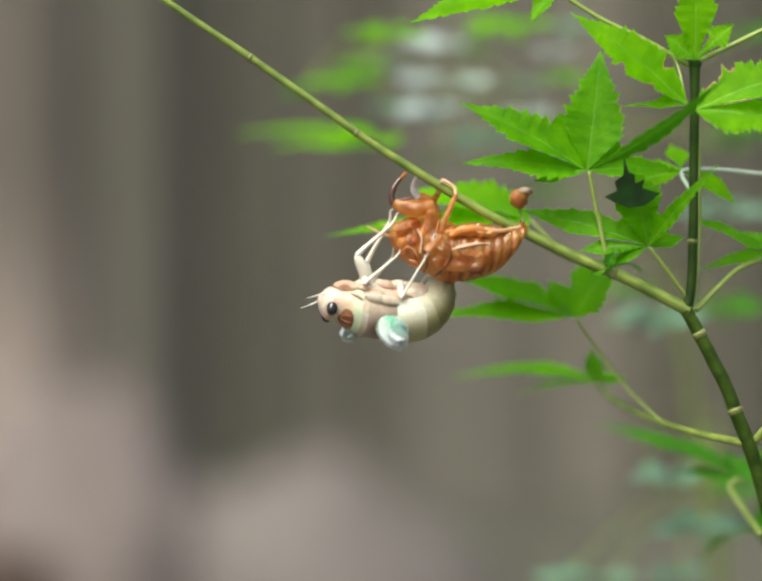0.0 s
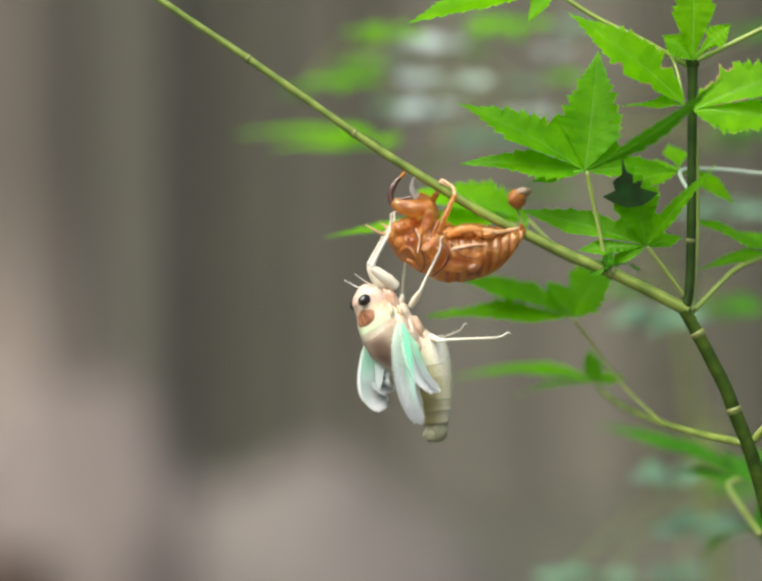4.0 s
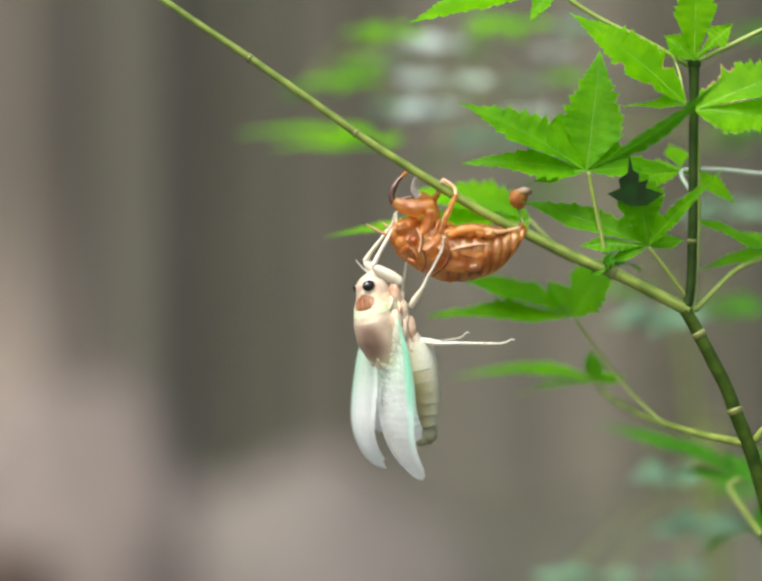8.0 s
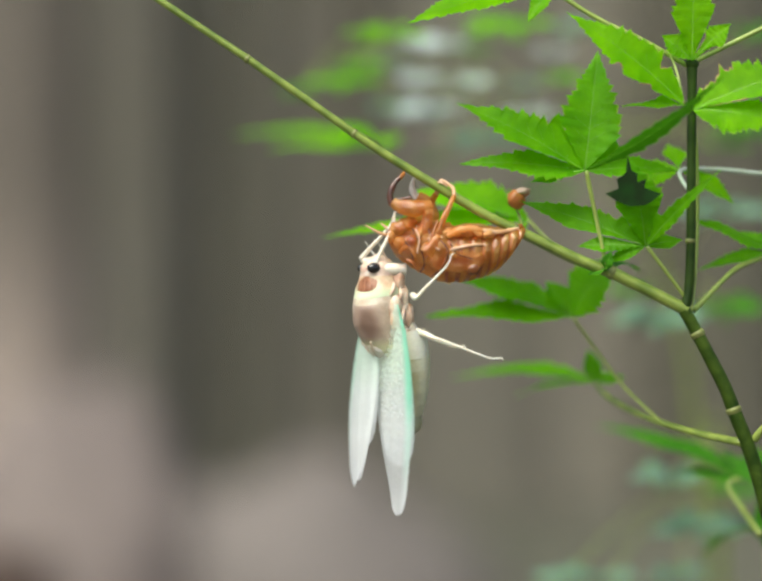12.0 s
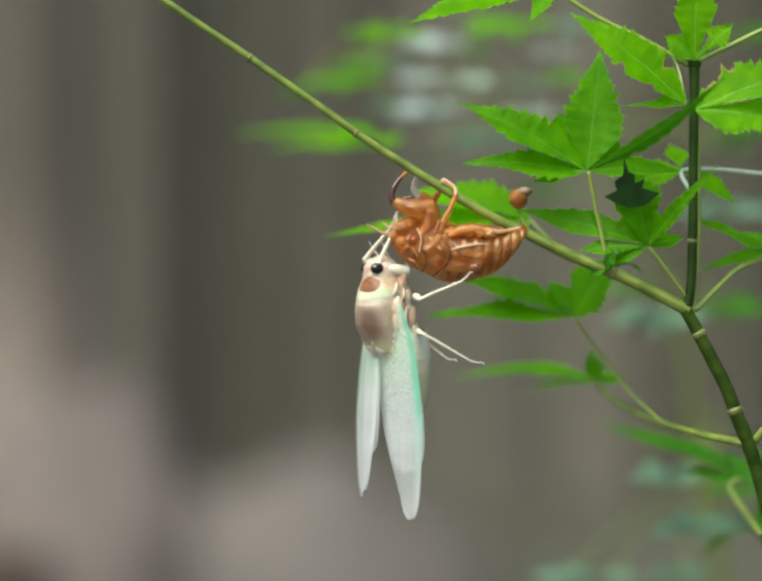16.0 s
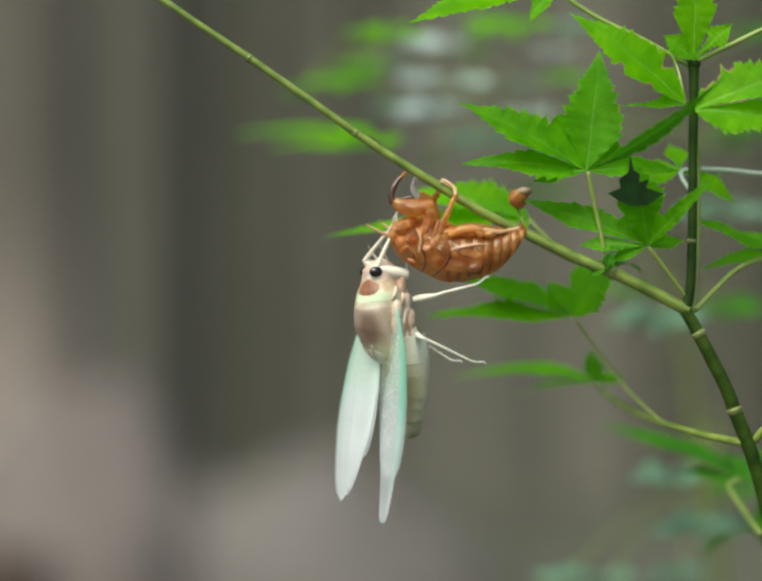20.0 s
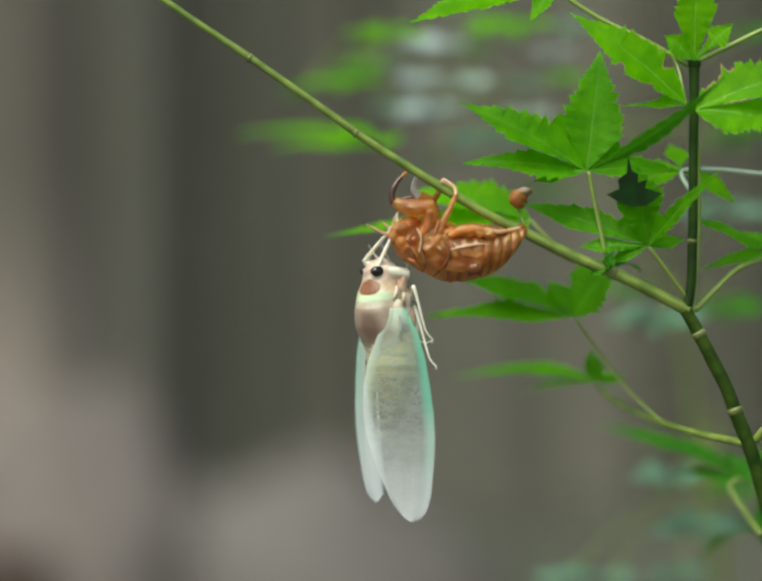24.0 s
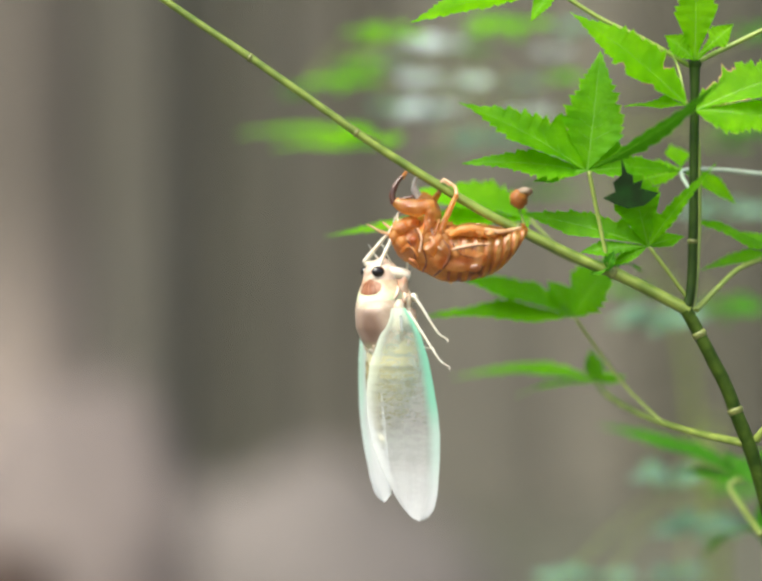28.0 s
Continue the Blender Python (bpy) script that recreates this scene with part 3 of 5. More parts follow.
    for rows in ([(1362, 869, 0.018, 4), (1290, 800, 0.026, 3.6), (1230, 722, 0.028, 3.4), (1183, 655, 0.025, 3.4)],
                 [(1250, 545, -0.002, 4), (1228, 440, -0.002, 4.4), (1210, 352, -0.003, 5)],
                 [(1412, 612, 0, 4), (1383, 572, -0.001, 4), (1335, 508, -0.002, 4.2)],
                 [(1424, 140, 0, 5), (1330, 85, 0.001, 5.2), (1240, 42, 0.002, 5), (1172, 0, 0.002, 5), (1140, -25, 0.002, 5)],
                 [(1432, 128, 0, 5), (1500, 95, 0, 5.2), (1568, 62, 0, 5), (1660, 20, 0, 5)],
                 [(1430, 640, 0.004, 6), (1480, 588, 0.008, 5.5), (1526, 549, 0.012, 5.5), (1600, 522, 0.016, 5)],
                 [(1418, 390, 0.004, 4), (1404, 352, 0.012, 4.5), (1480, 350, 0.018, 4.5), (1568, 358, 0.022, 4), (1660, 365, 0.024, 4)],
                 [(1384, 116, -0.001, 2.5), (1397, 150, -0.004, 2.5), (1411, 214, -0.008, 2.5)],
                 [(1075, 484, 0.003, 5), (1140, 516, 0.012, 7), (1190, 540, 0.012, 6), (1260, 560, 0.004, 5)],
                 [(1245, 560, 0.0, 4), (1160, 520, 0.016, 4), (1090, 452, 0.022, 3.5)],
                 [(1565, 1100, 0.02, 7), (1530, 1050, 0.035, 7), (1500, 1000, 0.04, 6), (1525, 985, 0.04, 5)],
                 [(1555, 905, 0, 9), (1575, 880, -0.002, 7), (1610, 850, -0.003, 6)],
                 [(1426, 225, 0.004, 4), (1436, 320, 0.006, 5), (1437, 470, 0.006, 5), (1430, 590, 0.003, 5), (1424, 640, 0.0, 4)],
                 [(735, 269, 0.0, 3), (790, 300, 0.05, 4), (780, 302, 0.10, 4)]):
        rod("petiole", rows, PALE_STALK if rows[0][:2] == (1418, 390) else PETIOLE, 6, 8)
    # leaves in focus
    leaf((1207, 352, -0.003), [(944, 212, -0.004, 44, 0.42), (950, 336, -0.002, 33, 0.32), (1234, 104, 0.004, 63, 0.4), (1400, 352, 0.004, 26, 0.5)],
         (0.05, -0.8, 0.6), LEAF_MID, 3, 6)
    leaf((1209, 350, -0.0035), [(1096, 374, -0.003, 15, 0.7)], (0.05, -0.8, 0.6), LEAF_MID, 2, 4)
    # lobe turned to its underside; its shade is put into the deeper green
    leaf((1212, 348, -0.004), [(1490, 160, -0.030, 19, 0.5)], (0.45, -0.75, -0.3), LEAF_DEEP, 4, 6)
    leaf((1412, 216, -0.008), [(1172, 26, -0.006, 49, 0.42), (1284, 220, -0.004, 9, 0.4)], (0.1, -0.85, 0.5), LEAF, 5, 6, bites={0: [(0.27, 0.04, -1, 0.45), (0.27, 0.04, 1, 0.35), (0.5, 0.03, -1, 0.3)]})
    leaf((1430, 226, -0.009), [(1660, 140, -0.010, 62, 0.36), (1640, 256, -0.012, 52, 0.4)], (0.1, -0.85, 0.5), LEAF, 6, 6, bites={0: [(0.24, 0.11, 1, 0.35), (0.24, 0.11, -1, 0.35), (0.4, 0.04, 1, 0.3), (0.4, 0.04, -1, 0.3)]})
    leaf((1428, 124, -0.002), [(1430, -100, 0.0, 46, 0.4), (1508, 50, -0.004, 24, 0.66), (1366, 74, -0.002, 24, 0.62)], (0.0, -0.9, 0.4), LEAF, 7, 6, bites={1: [(0.3, 0.24, -1, 0.6), (0.3, 0.24, 1, 0.6)]})
    leaf((1140, -25, 0.002), [(844, 46, -0.002, 32, 0.5), (1090, 46, -0.004, 18, 0.5), (960, -120, 0.004, 60), (1180, -190, 0.006, 60)], (0, -0.6, 0.8), LEAF, 9, 6)
    leaf((1090, 452, 0.022), [(668, 488, 0.036, 20, 0.35), (850, 392, 0.028, 46), (1010, 530, 0.02, 18)], (0.0, -0.75, 0.66), LEAF, 15, 6)
    leaf((1180, 652, 0.028), [(880, 652, 0.036, 25, 0.36), (934, 570, 0.034, 30, 0.4), (1272, 524, 0.024, 44, 0.45), (1126, 578, 0.03, 28, 0.6)], (-0.1, -0.6, 0.8), LEAF_MID, 17, 5)
    leaf((1226, 786, 0.046), [(930, 778, 0.085, 28, 0.34), (1060, 816, 0.07, 22, 0.4), (1212, 718, 0.046, 20, 0.5), (1284, 776, 0.05, 16)], (0.0, -0.5, 0.85), LEAF_MID, 19, 5)
    leaf((1600, 522, 0.016), [(1430, 456, 0.012, 22, 0.4), (1440, 556, 0.024, 14), (1500, 476, 0.02, 18), (1680, 620, 0.01, 36)], (0, -0.6, 0.8), LEAF_MID, 21, 6)
    leaf((1400, 348, 0.014), [(1512, 420, 0.018, 20, 0.6), (1300, 384, 0.016, 26, 0.5), (1380, 300, 0.03, 26)], (0, -0.7, 0.7), LEAF, 23, 6)
    leaf((780, 302, 0.12), [(490, 276, 0.15, 28, 0.4), (560, 304, 0.13, 22), (690, 256, 0.12, 22), (830, 280, 0.13, 18)], (0, -0.5, 0.85), LEAF, 25, 5)
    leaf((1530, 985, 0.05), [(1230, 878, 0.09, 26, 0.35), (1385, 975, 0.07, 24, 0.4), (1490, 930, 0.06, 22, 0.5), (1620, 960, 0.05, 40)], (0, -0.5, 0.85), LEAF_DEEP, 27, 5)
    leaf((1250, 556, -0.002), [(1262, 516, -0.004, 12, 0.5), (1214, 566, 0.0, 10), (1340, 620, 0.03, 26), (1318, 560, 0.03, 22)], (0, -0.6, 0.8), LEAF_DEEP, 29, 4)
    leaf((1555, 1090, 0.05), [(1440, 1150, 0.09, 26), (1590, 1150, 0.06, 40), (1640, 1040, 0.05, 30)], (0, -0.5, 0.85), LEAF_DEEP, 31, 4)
    # withered reddish bud at the tip of a leaf
    p = V(1066, 410, 0.008)
    bud = part("withered_bud", join(egg(p, (19 * S, 16 * S, 20 * S), 18, 12, 0.3, 3.0, 2.0), egg(p + Vector((14 * S, 0, 13 * S)), (13 * S, 9 * S, 8 * S), 12, 8, 0.3, 4.0, 5.0)),
         BUD, SAPLING, "withered reddish-brown bud", SAP_AT)
    part("bud_scale", egg(p + Vector((14 * S, -3 * S, 16 * S)), (16 * S, 11 * S, 8 * S), 14, 10, 0.5, 4.0, 3.0), BUD_SCALE, bud, "pale dry scale", SAP_AT)
    rod("petiole", [(1064, 424, 0.008, 3), (1074, 450, 0.008, 3), (1080, 478, 0.002, 3)], PETIOLE, 4, 6)


build_sapling()
# the leaf with a dark tip stirs on its own
FLUTTER = part("leaf", ([(0, 0, 0), (S, 0, 0), (0, 0, S)], [(0, 1, 2)]), PETIOLE, SAPLING, "small maple leaf with a dark tip")
FLUTTER_AT = V(1332, 507, -0.002)
FLUTTER.location = FLUTTER_AT - SAP_AT
leaf((1332, 507, -0.002), [(1290, 332, -0.004, 58, 0.5), (1066, 432, 0.006, 30, 0.5), (1192, 516, 0.0, 20, 0.6), (1476, 340, -0.016, 15, 0.42), (1406, 490, 0.004, 17, 0.5), (1256, 546, 0.0, 13, 0.6)],
          (0.0, -0.85, 0.5), LEAF_MID, 11, 6, "blade", FLUTTER, FLUTTER_AT)
tip_rows = [(1258, 412), (1247, 402), (1262, 392), (1266, 378), (1278, 366), (1283, 336), (1292, 362), (1304, 366), (1308, 380), (1322, 374), (1326, 388), (1352, 396), (1346, 410), (1322, 416), (1292, 420)]
tip_rows = [(1296 + (u - 1296) * (1.1 if k % 2 else 0.82), 372 + (w - 376) * 1.28) for k, (u, w) in enumerate(tip_rows)]
tip_v = [V(u, w, -0.0068) for u, w in tip_rows] + [V(u, w, -0.0062) for u, w in tip_rows]
tn = len(tip_rows)
part("dark_tip", (tip_v, [tuple(range(tn)), tuple(range(2 * tn - 1, tn - 1, -1))] + [(k, k + tn, (k + 1) % tn + tn, (k + 1) % tn) for k in range(tn)]), LEAF_DARK, FLUTTER,
     "very dark leaf tip", FLUTTER_AT, smooth=False)


# ---- shrub behind ----
def build_shrub():
    base = V(1500, 3400, 0.37)
    base.z = hill(base.x, base.y)
    root = thing("shrub", base, "blurred shrub with pale bluish and green leaves behind the twig", "shrub")
    here = Vector(base)
    back = 0.02
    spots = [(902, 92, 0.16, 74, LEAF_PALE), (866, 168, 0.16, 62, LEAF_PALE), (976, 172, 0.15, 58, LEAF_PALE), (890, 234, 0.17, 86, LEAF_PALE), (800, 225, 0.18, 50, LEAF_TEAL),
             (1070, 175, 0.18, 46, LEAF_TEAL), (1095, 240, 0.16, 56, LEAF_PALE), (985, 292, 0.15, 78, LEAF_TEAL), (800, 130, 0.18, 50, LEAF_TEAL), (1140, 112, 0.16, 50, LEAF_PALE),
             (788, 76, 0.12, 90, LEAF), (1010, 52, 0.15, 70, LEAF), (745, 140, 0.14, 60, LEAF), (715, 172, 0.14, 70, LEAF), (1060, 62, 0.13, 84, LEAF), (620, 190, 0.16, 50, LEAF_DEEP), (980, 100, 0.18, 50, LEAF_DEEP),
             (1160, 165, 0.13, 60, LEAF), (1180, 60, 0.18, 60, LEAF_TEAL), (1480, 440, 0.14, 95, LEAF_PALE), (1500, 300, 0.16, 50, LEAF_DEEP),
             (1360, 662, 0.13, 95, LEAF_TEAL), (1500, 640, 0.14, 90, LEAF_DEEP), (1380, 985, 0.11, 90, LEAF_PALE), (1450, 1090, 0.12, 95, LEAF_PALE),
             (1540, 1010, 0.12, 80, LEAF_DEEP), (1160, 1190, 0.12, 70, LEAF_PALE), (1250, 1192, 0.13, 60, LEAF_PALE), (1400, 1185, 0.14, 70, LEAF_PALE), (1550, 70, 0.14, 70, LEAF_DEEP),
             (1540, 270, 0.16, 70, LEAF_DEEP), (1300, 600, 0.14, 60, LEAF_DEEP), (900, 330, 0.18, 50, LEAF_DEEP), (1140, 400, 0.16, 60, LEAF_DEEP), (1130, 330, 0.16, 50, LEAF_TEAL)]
    rng = random.Random(4)
    trunks = [(1500, 3400, 0.37, 40), (1480, 1400, 0.32, 22), (1440, 1000, 0.29, 13), (1380, 600, 0.29, 9), (1180, 300, 0.29, 7), (960, 180, 0.29, 5), (760, 90, 0.25, 4)]
    part("stem", tube([V(u, w, d) if i else here for i, (u, w, d, r) in enumerate(trunks)], [r * S for *_, r in trunks], 8, 5), BARK_GREEN, root, "", here)
    for i, (u, w, d, size, m) in enumerate(spots):
        d += back
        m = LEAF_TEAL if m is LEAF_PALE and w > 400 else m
        a0 = rng.uniform(-0.5, 0.5)
        lobes = [(u + size * math.cos(a0 + q) * rng.uniform(0.8, 1.3), w - size * 0.26 * math.sin(a0 + q), d + rng.uniform(-0.01, 0.01), size * 0.24) for q in (0.1, 1.2, 2.2, 3.1, 4.3)]
        leaf((u, w, d), lobes, (rng.uniform(-0.2, 0.2), -0.4, 0.9), m, 50 + i, 3, "leaf", root, here)
        k = min(trunks[1:], key=lambda q: abs(q[0] - u) + abs(q[1] - w))
        part("petiole", tube([V(u, w, d), (V(u, w, d) + V(*k[:3])) / 2 + Vector((0, 0, 0.006)), V(*k[:3])], [3 * S, 3 * S, 4 * S], 6, 4), PETIOLE, root, "", here)


build_shrub()

# ---- empty shell ----
SHELL_AT = V(940, 470, 0)
EXUVIA = thing("cicada_shell", SHELL_AT, "empty amber cicada nymph shell clinging under the twig", "cicada shell")


def shell_rings(rows, n=32, open_from=None, open_to=None, crease=0.0, arc=0.0):
    """A thin hollow loft from rows (u, top, bottom, half depth), optionally slit along the back; arc bows the rings towards the tail."""
    verts, faces = [], []
    a0, a1 = (open_to, open_from + 2 * math.pi) if open_from is not None else (0, 2 * math.pi)
    cols = n + 1
    for u, t, b, hd in rows:
        for k in range(cols):
            w = a0 + (a1 - a0) * k / n
            rough = 1 + crease * noise.noise(Vector((u * 0.06, math.cos(w) * 2.2, math.sin(w) * 2.2)))
            rz, ry = (b - t) / 2 * rough, hd * rough
            shift = arc * (abs(math.cos(w)) - 0.5) + arc * 0.7 * math.sin(w)
            verts.append(V(u + shift, (t + b) / 2 - rz * math.sin(w)) + Vector((0, ry * math.cos(w) * S, 0)))
    for i in range(len(rows) - 1):
        for k in range(n):
            faces.append((i * cols + k, i * cols + k + 1, (i + 1) * cols + k + 1, (i + 1) * cols + k))
    return verts, faces


def build_shell():
    A = SHELL_AT
    part("head", shell_rings([(800, 478, 492, 6), (806, 468, 505, 22), (816, 458, 520, 38), (832, 450, 536, 48), (852, 446, 548, 52)], crease=0.28), SHELL, EXUVIA, at=A)
    part("thorax", shell_rings([(848, 446, 548, 53), (862, 446, 558, 56), (880, 450, 567, 59), (905, 456, 577, 61), (930, 462, 581, 60)], 48, math.radians(262), math.radians(278), 0.2), SHELL, EXUVIA, at=A)
    prof = [(920, 462, 580, 61), (945, 466, 580, 60), (968, 469, 578, 58), (990, 471, 575, 54), (1009, 472, 570, 49), (1026, 472, 562, 43), (1043, 470, 552, 36), (1060, 467, 534, 27), (1072, 464, 508, 16)]
    for i in range(len(prof) - 1):
        a, b = prof[i], prof[i + 1]
        rows = []
        for f, puff in ((-0.05, -2.0), (0.24, 0.4), (0.5, 1.4), (0.8, 0.6), (1.02, -1.0)):
            u, t, bo, h = [p + (q - p) * f for p, q in zip(a, b)]
            rows.append((u, t - puff * 0.5, bo + puff, h + puff))
        v, f = shell_rings(rows, 32, None, None, 0.05, 3 + 13 * i / 7)
        idx = [0] * len(f)
        for q in range(32):
            idx[q] = idx[96 + q] = 1
        part("abdomen_segment", (v, f, idx), [SHELL, SHELL_DARK], EXUVIA, at=A)

    def limb(name, rows, m, label="", sides=10):
        part(name, tube([V(u, w, d * S) for u, w, d, r in rows], [r * S for *_, r in rows], max(sides, 14), 8, 0.2), m, EXUVIA, label, A)
    # digging front legs
    limb("fore_trochanter", [(872, 486, -46, 9), (880, 464, -44, 12), (884, 440, -42, 13), (874, 424, -40, 11)], SHELL)
    limb("fore_femur", [(893, 420, -40, 8), (876, 424, -40, 15), (852, 428, -38, 18), (828, 424, -36, 15), (812, 414, -34, 9)], SHELL)
    limb("fore_tibia", [(810, 420, -32, 7.5), (806, 402, -32, 6.5), (813, 380, -30, 5.5), (824, 366, -26, 4.2), (834, 357, -20, 2)], CLAW, "dark digging claw")
    limb("fore_spine", [(815, 412, -37, 3), (832, 409, -38, 3.5), (850, 404, -38, 2)], CLAW)
    limb("fore_femur", [(886, 470, 42, 14), (892, 440, 40, 16), (880, 416, 38, 15), (862, 404, 36, 12)], SHELL)
    limb("fore_tibia", [(862, 406, 34, 8), (853, 392, 30, 7), (852, 376, 24, 5), (858, 362, 16, 2)], MEMBRANE, "pale dry claw")
    limb("mid_femur", [(900, 486, -44, 8), (912, 458, -44, 6.5), (926, 428, -36, 6), (938, 402, -26, 4.8)], SHELL)
    limb("mid_tibia", [(938, 404, -26, 4.6), (936, 388, -20, 4), (924, 377, -14, 3.2), (912, 370, -11, 2.6), (905, 377, -11, 1.4)], SHELL_PALE)
    limb("mid_femur", [(886, 462, 40, 9), (880, 440, 38, 8), (890, 416, 30, 7), (902, 398, 22, 6)], SHELL)
    limb("mid_tibia", [(902, 400, 22, 5), (904, 384, 16, 4), (916, 376, 12, 4), (924, 386, 11, 2)], SHELL_PALE)
    limb("hind_femur", [(924, 486, -56, 6), (946, 474, -58, 7), (972, 470, -54, 7), (996, 474, -48, 4.5)], SHELL_LIGHT, "pale glossy hind leg")
    limb("hind_tibia", [(996, 474, -48, 5), (1024, 478, -38, 5), (1052, 474, -20, 4.5), (1070, 470, -10, 4)], SHELL_PALE)
    limb("hind_femur", [(925, 480, 40, 9), (960, 468, 44, 9), (1000, 468, 40, 7)], SHELL)
    limb("hind_tibia", [(1000, 468, 40, 5), (1035, 472, 28, 5), (1070, 470, 10, 3)], SHELL)
    limb("coxa", [(850, 500, -46, 13), (868, 480, -48, 12), (880, 464, -46, 9)], SHELL)
    limb("tendon", [(858, 508, -56, 2), (866, 486, -60, 2.5), (872, 462, -56, 2), (874, 440, -50, 1.5)], SHELL, sides=6)
    limb("tendon", [(890, 496, -62, 2), (896, 474, -58, 2.5), (904, 452, -50, 2)], SHELL_DARK, sides=6)
    limb("fold", [(824, 520, -48, 3), (836, 508, -52, 4), (848, 512, -55, 3), (858, 530, -58, 2)], SHELL, sides=8)
    limb("fold", [(840, 534, -50, 3), (852, 540, -54, 4), (862, 556, -50, 2)], SHELL_DARK, sides=8)
    limb("coxa", [(878, 520, -56, 15), (894, 500, -56, 13), (902, 486, -50, 10)], SHELL)
    limb("antenna", [(806, 484, -16, 4), (784, 478, -22, 3), (754, 462, -28, 1.2)], SHELL_PALE, sides=6)
    limb("antenna", [(806, 474, 10, 4), (796, 466, 8, 3), (786, 458, 6, 1.2)], SHELL_PALE, sides=6)
    limb("mouthpart", [(812, 468, -6, 8), (822, 458, -6, 6), (834, 452, -8, 3)], SHELL_PALE)
    for s in (-1, 1):
        part("eye_case", egg(V(826, 499, s * 44 * S), (13 * S, 9 * S, 12 * S), 18, 14, 0.25), SHELL, EXUVIA, at=A)
        # wing pads lie flat along the flank
        part("wing_pad", egg(V(942, 535, s * 54 * S), (58 * S, 6.5 * S, 25 * S), 30, 18, 0.12, 4.0, s), SHELL, EXUVIA, at=A)
        part("flank_blotch", egg(V(977, 552, s * 54 * S), (15 * S, 7 * S, 12 * S), 16, 12, 0.4, 3.0, s), SHELL_SEAM, EXUVIA, at=A)
        # pale rod along the pad's upper rim: its highlight, put into shape and colour
        part("pad_rim_highlight", tube([V(918, 520, s * 60 * S), V(936, 512, s * 61 * S), V(962, 506, s * 59 * S), V(988, 503, s * 54 * S), V(1008, 504, s * 48 * S)], [1.2 * S, 3 * S, 3.6 * S, 2.6 * S, 1 * S], 10, 8, 0.3), SHELL_PALE, EXUVIA, at=A)
    limb("seam", [(852, 470, -58, 2), (866, 500, -60.5, 2), (876, 540, -54, 2), (868, 560, -34, 2)], SHELL_SEAM, sides=6)
    limb("seam", [(906, 492, -59, 2), (921, 508, -62, 3), (923, 528, -62, 3.4), (912, 550, -56, 3), (892, 568, -34, 2)], SHELL_SEAM, sides=6)
    limb("seam", [(838, 496, -51, 1.5), (850, 516, -54, 2), (854, 536, -48, 1.5)], SHELL_SEAM, sides=6)
    limb("seam", [(884, 458, -46, 1.5), (890, 484, -58, 2), (904, 494, -60, 2)], SHELL_SEAM, sides=6)
    limb("seam", [(930, 500, -60, 1.5), (946, 522, -61, 1.2), (984, 534, -56, 1.6), (1004, 540, -48, 1)], SHELL_SEAM, sides=6)
    for k, u in enumerate((924, 944, 964, 984, 1004)):
        part("belly_plate", egg(V(u, 480 + k * 0.5, -4 * S), (22 * S, 52 * S, 13 * S), 24, 14, 0.25, 3.0, k), SHELL_LIGHT, EXUVIA, at=A)
    for u, w, ax in ((826, 470, (16, 18, 14)), (846, 462, (14, 20, 14)), (838, 500, (18, 14, 16)), (812, 488, (10, 14, 12)), (862, 478, (12, 14, 18)), (908, 478, (14, 16, 16))):
        part("face_plate", egg(V(u, w, -30 * S), tuple(a * S * 1.15 for a in ax), 18, 14, 0.45, 3.0, u * 0.1), SHELL, EXUVIA, at=A)
    limb("ridge", [(884, 488, -62, 2.5), (896, 505, -65, 2.5), (908, 514, -66, 2.5)], SHELL_PALE, sides=6)
    limb("ridge", [(858, 470, -58, 2), (866, 490, -62, 2), (862, 520, -62, 2)], SHELL_PALE, sides=6)
    limb("claw_tip", [(826, 366, -25, 5), (831, 360, -22, 4.4), (835, 354, -18, 3)], SHELL, sides=8)
    limb("tail_tip", [(1060, 474, 0, 9), (1070, 468, 0, 8), (1079, 464, 0, 3)], SHELL_DARK)


build_shell()

# ---- cicada ----
# body frame: +x belly, +y its far side, +z head; lengths in plan steps
CICADA = thing("cicada", V(795, 650), "pale newly emerged cicada with soft mint-edged wings", "cicada")
SEGS = 8


def B(*xyz):
    return Vector(xyz) * S


# outline of head and thorax: height, back, belly, half width
OUTLINE = [(119, -12, 2, 6), (114, -24, 12, 20), (106, -34, 19, 32), (96, -40, 24, 39), (84, -42, 27, 41), (74, -43, 30, 42), (64, -46, 34, 45), (48, -53, 40, 50), (34, -56, 44, 52), (22, -58, 47, 53),
           (5, -60, 52, 53), (-25, -57, 56, 52), (-52, -45, 58, 48), (-78, -24, 57, 39), (-96, -2, 55, 27), (-108, 18, 48, 12)]


def skin(z, a, off=0.0):
    back, belly, half = glide([(-r[0], *r[1:]) for r in OUTLINE], -z)
    mid, rx = (back + belly) / 2, (belly - back) / 2
    lump = 1.5 * noise.noise(Vector((z * 0.05, math.cos(a) * 2, math.sin(a) * 2)))
    return B(mid + (rx + off + lump) * math.cos(a), (half + off + lump) * math.sin(a), z)


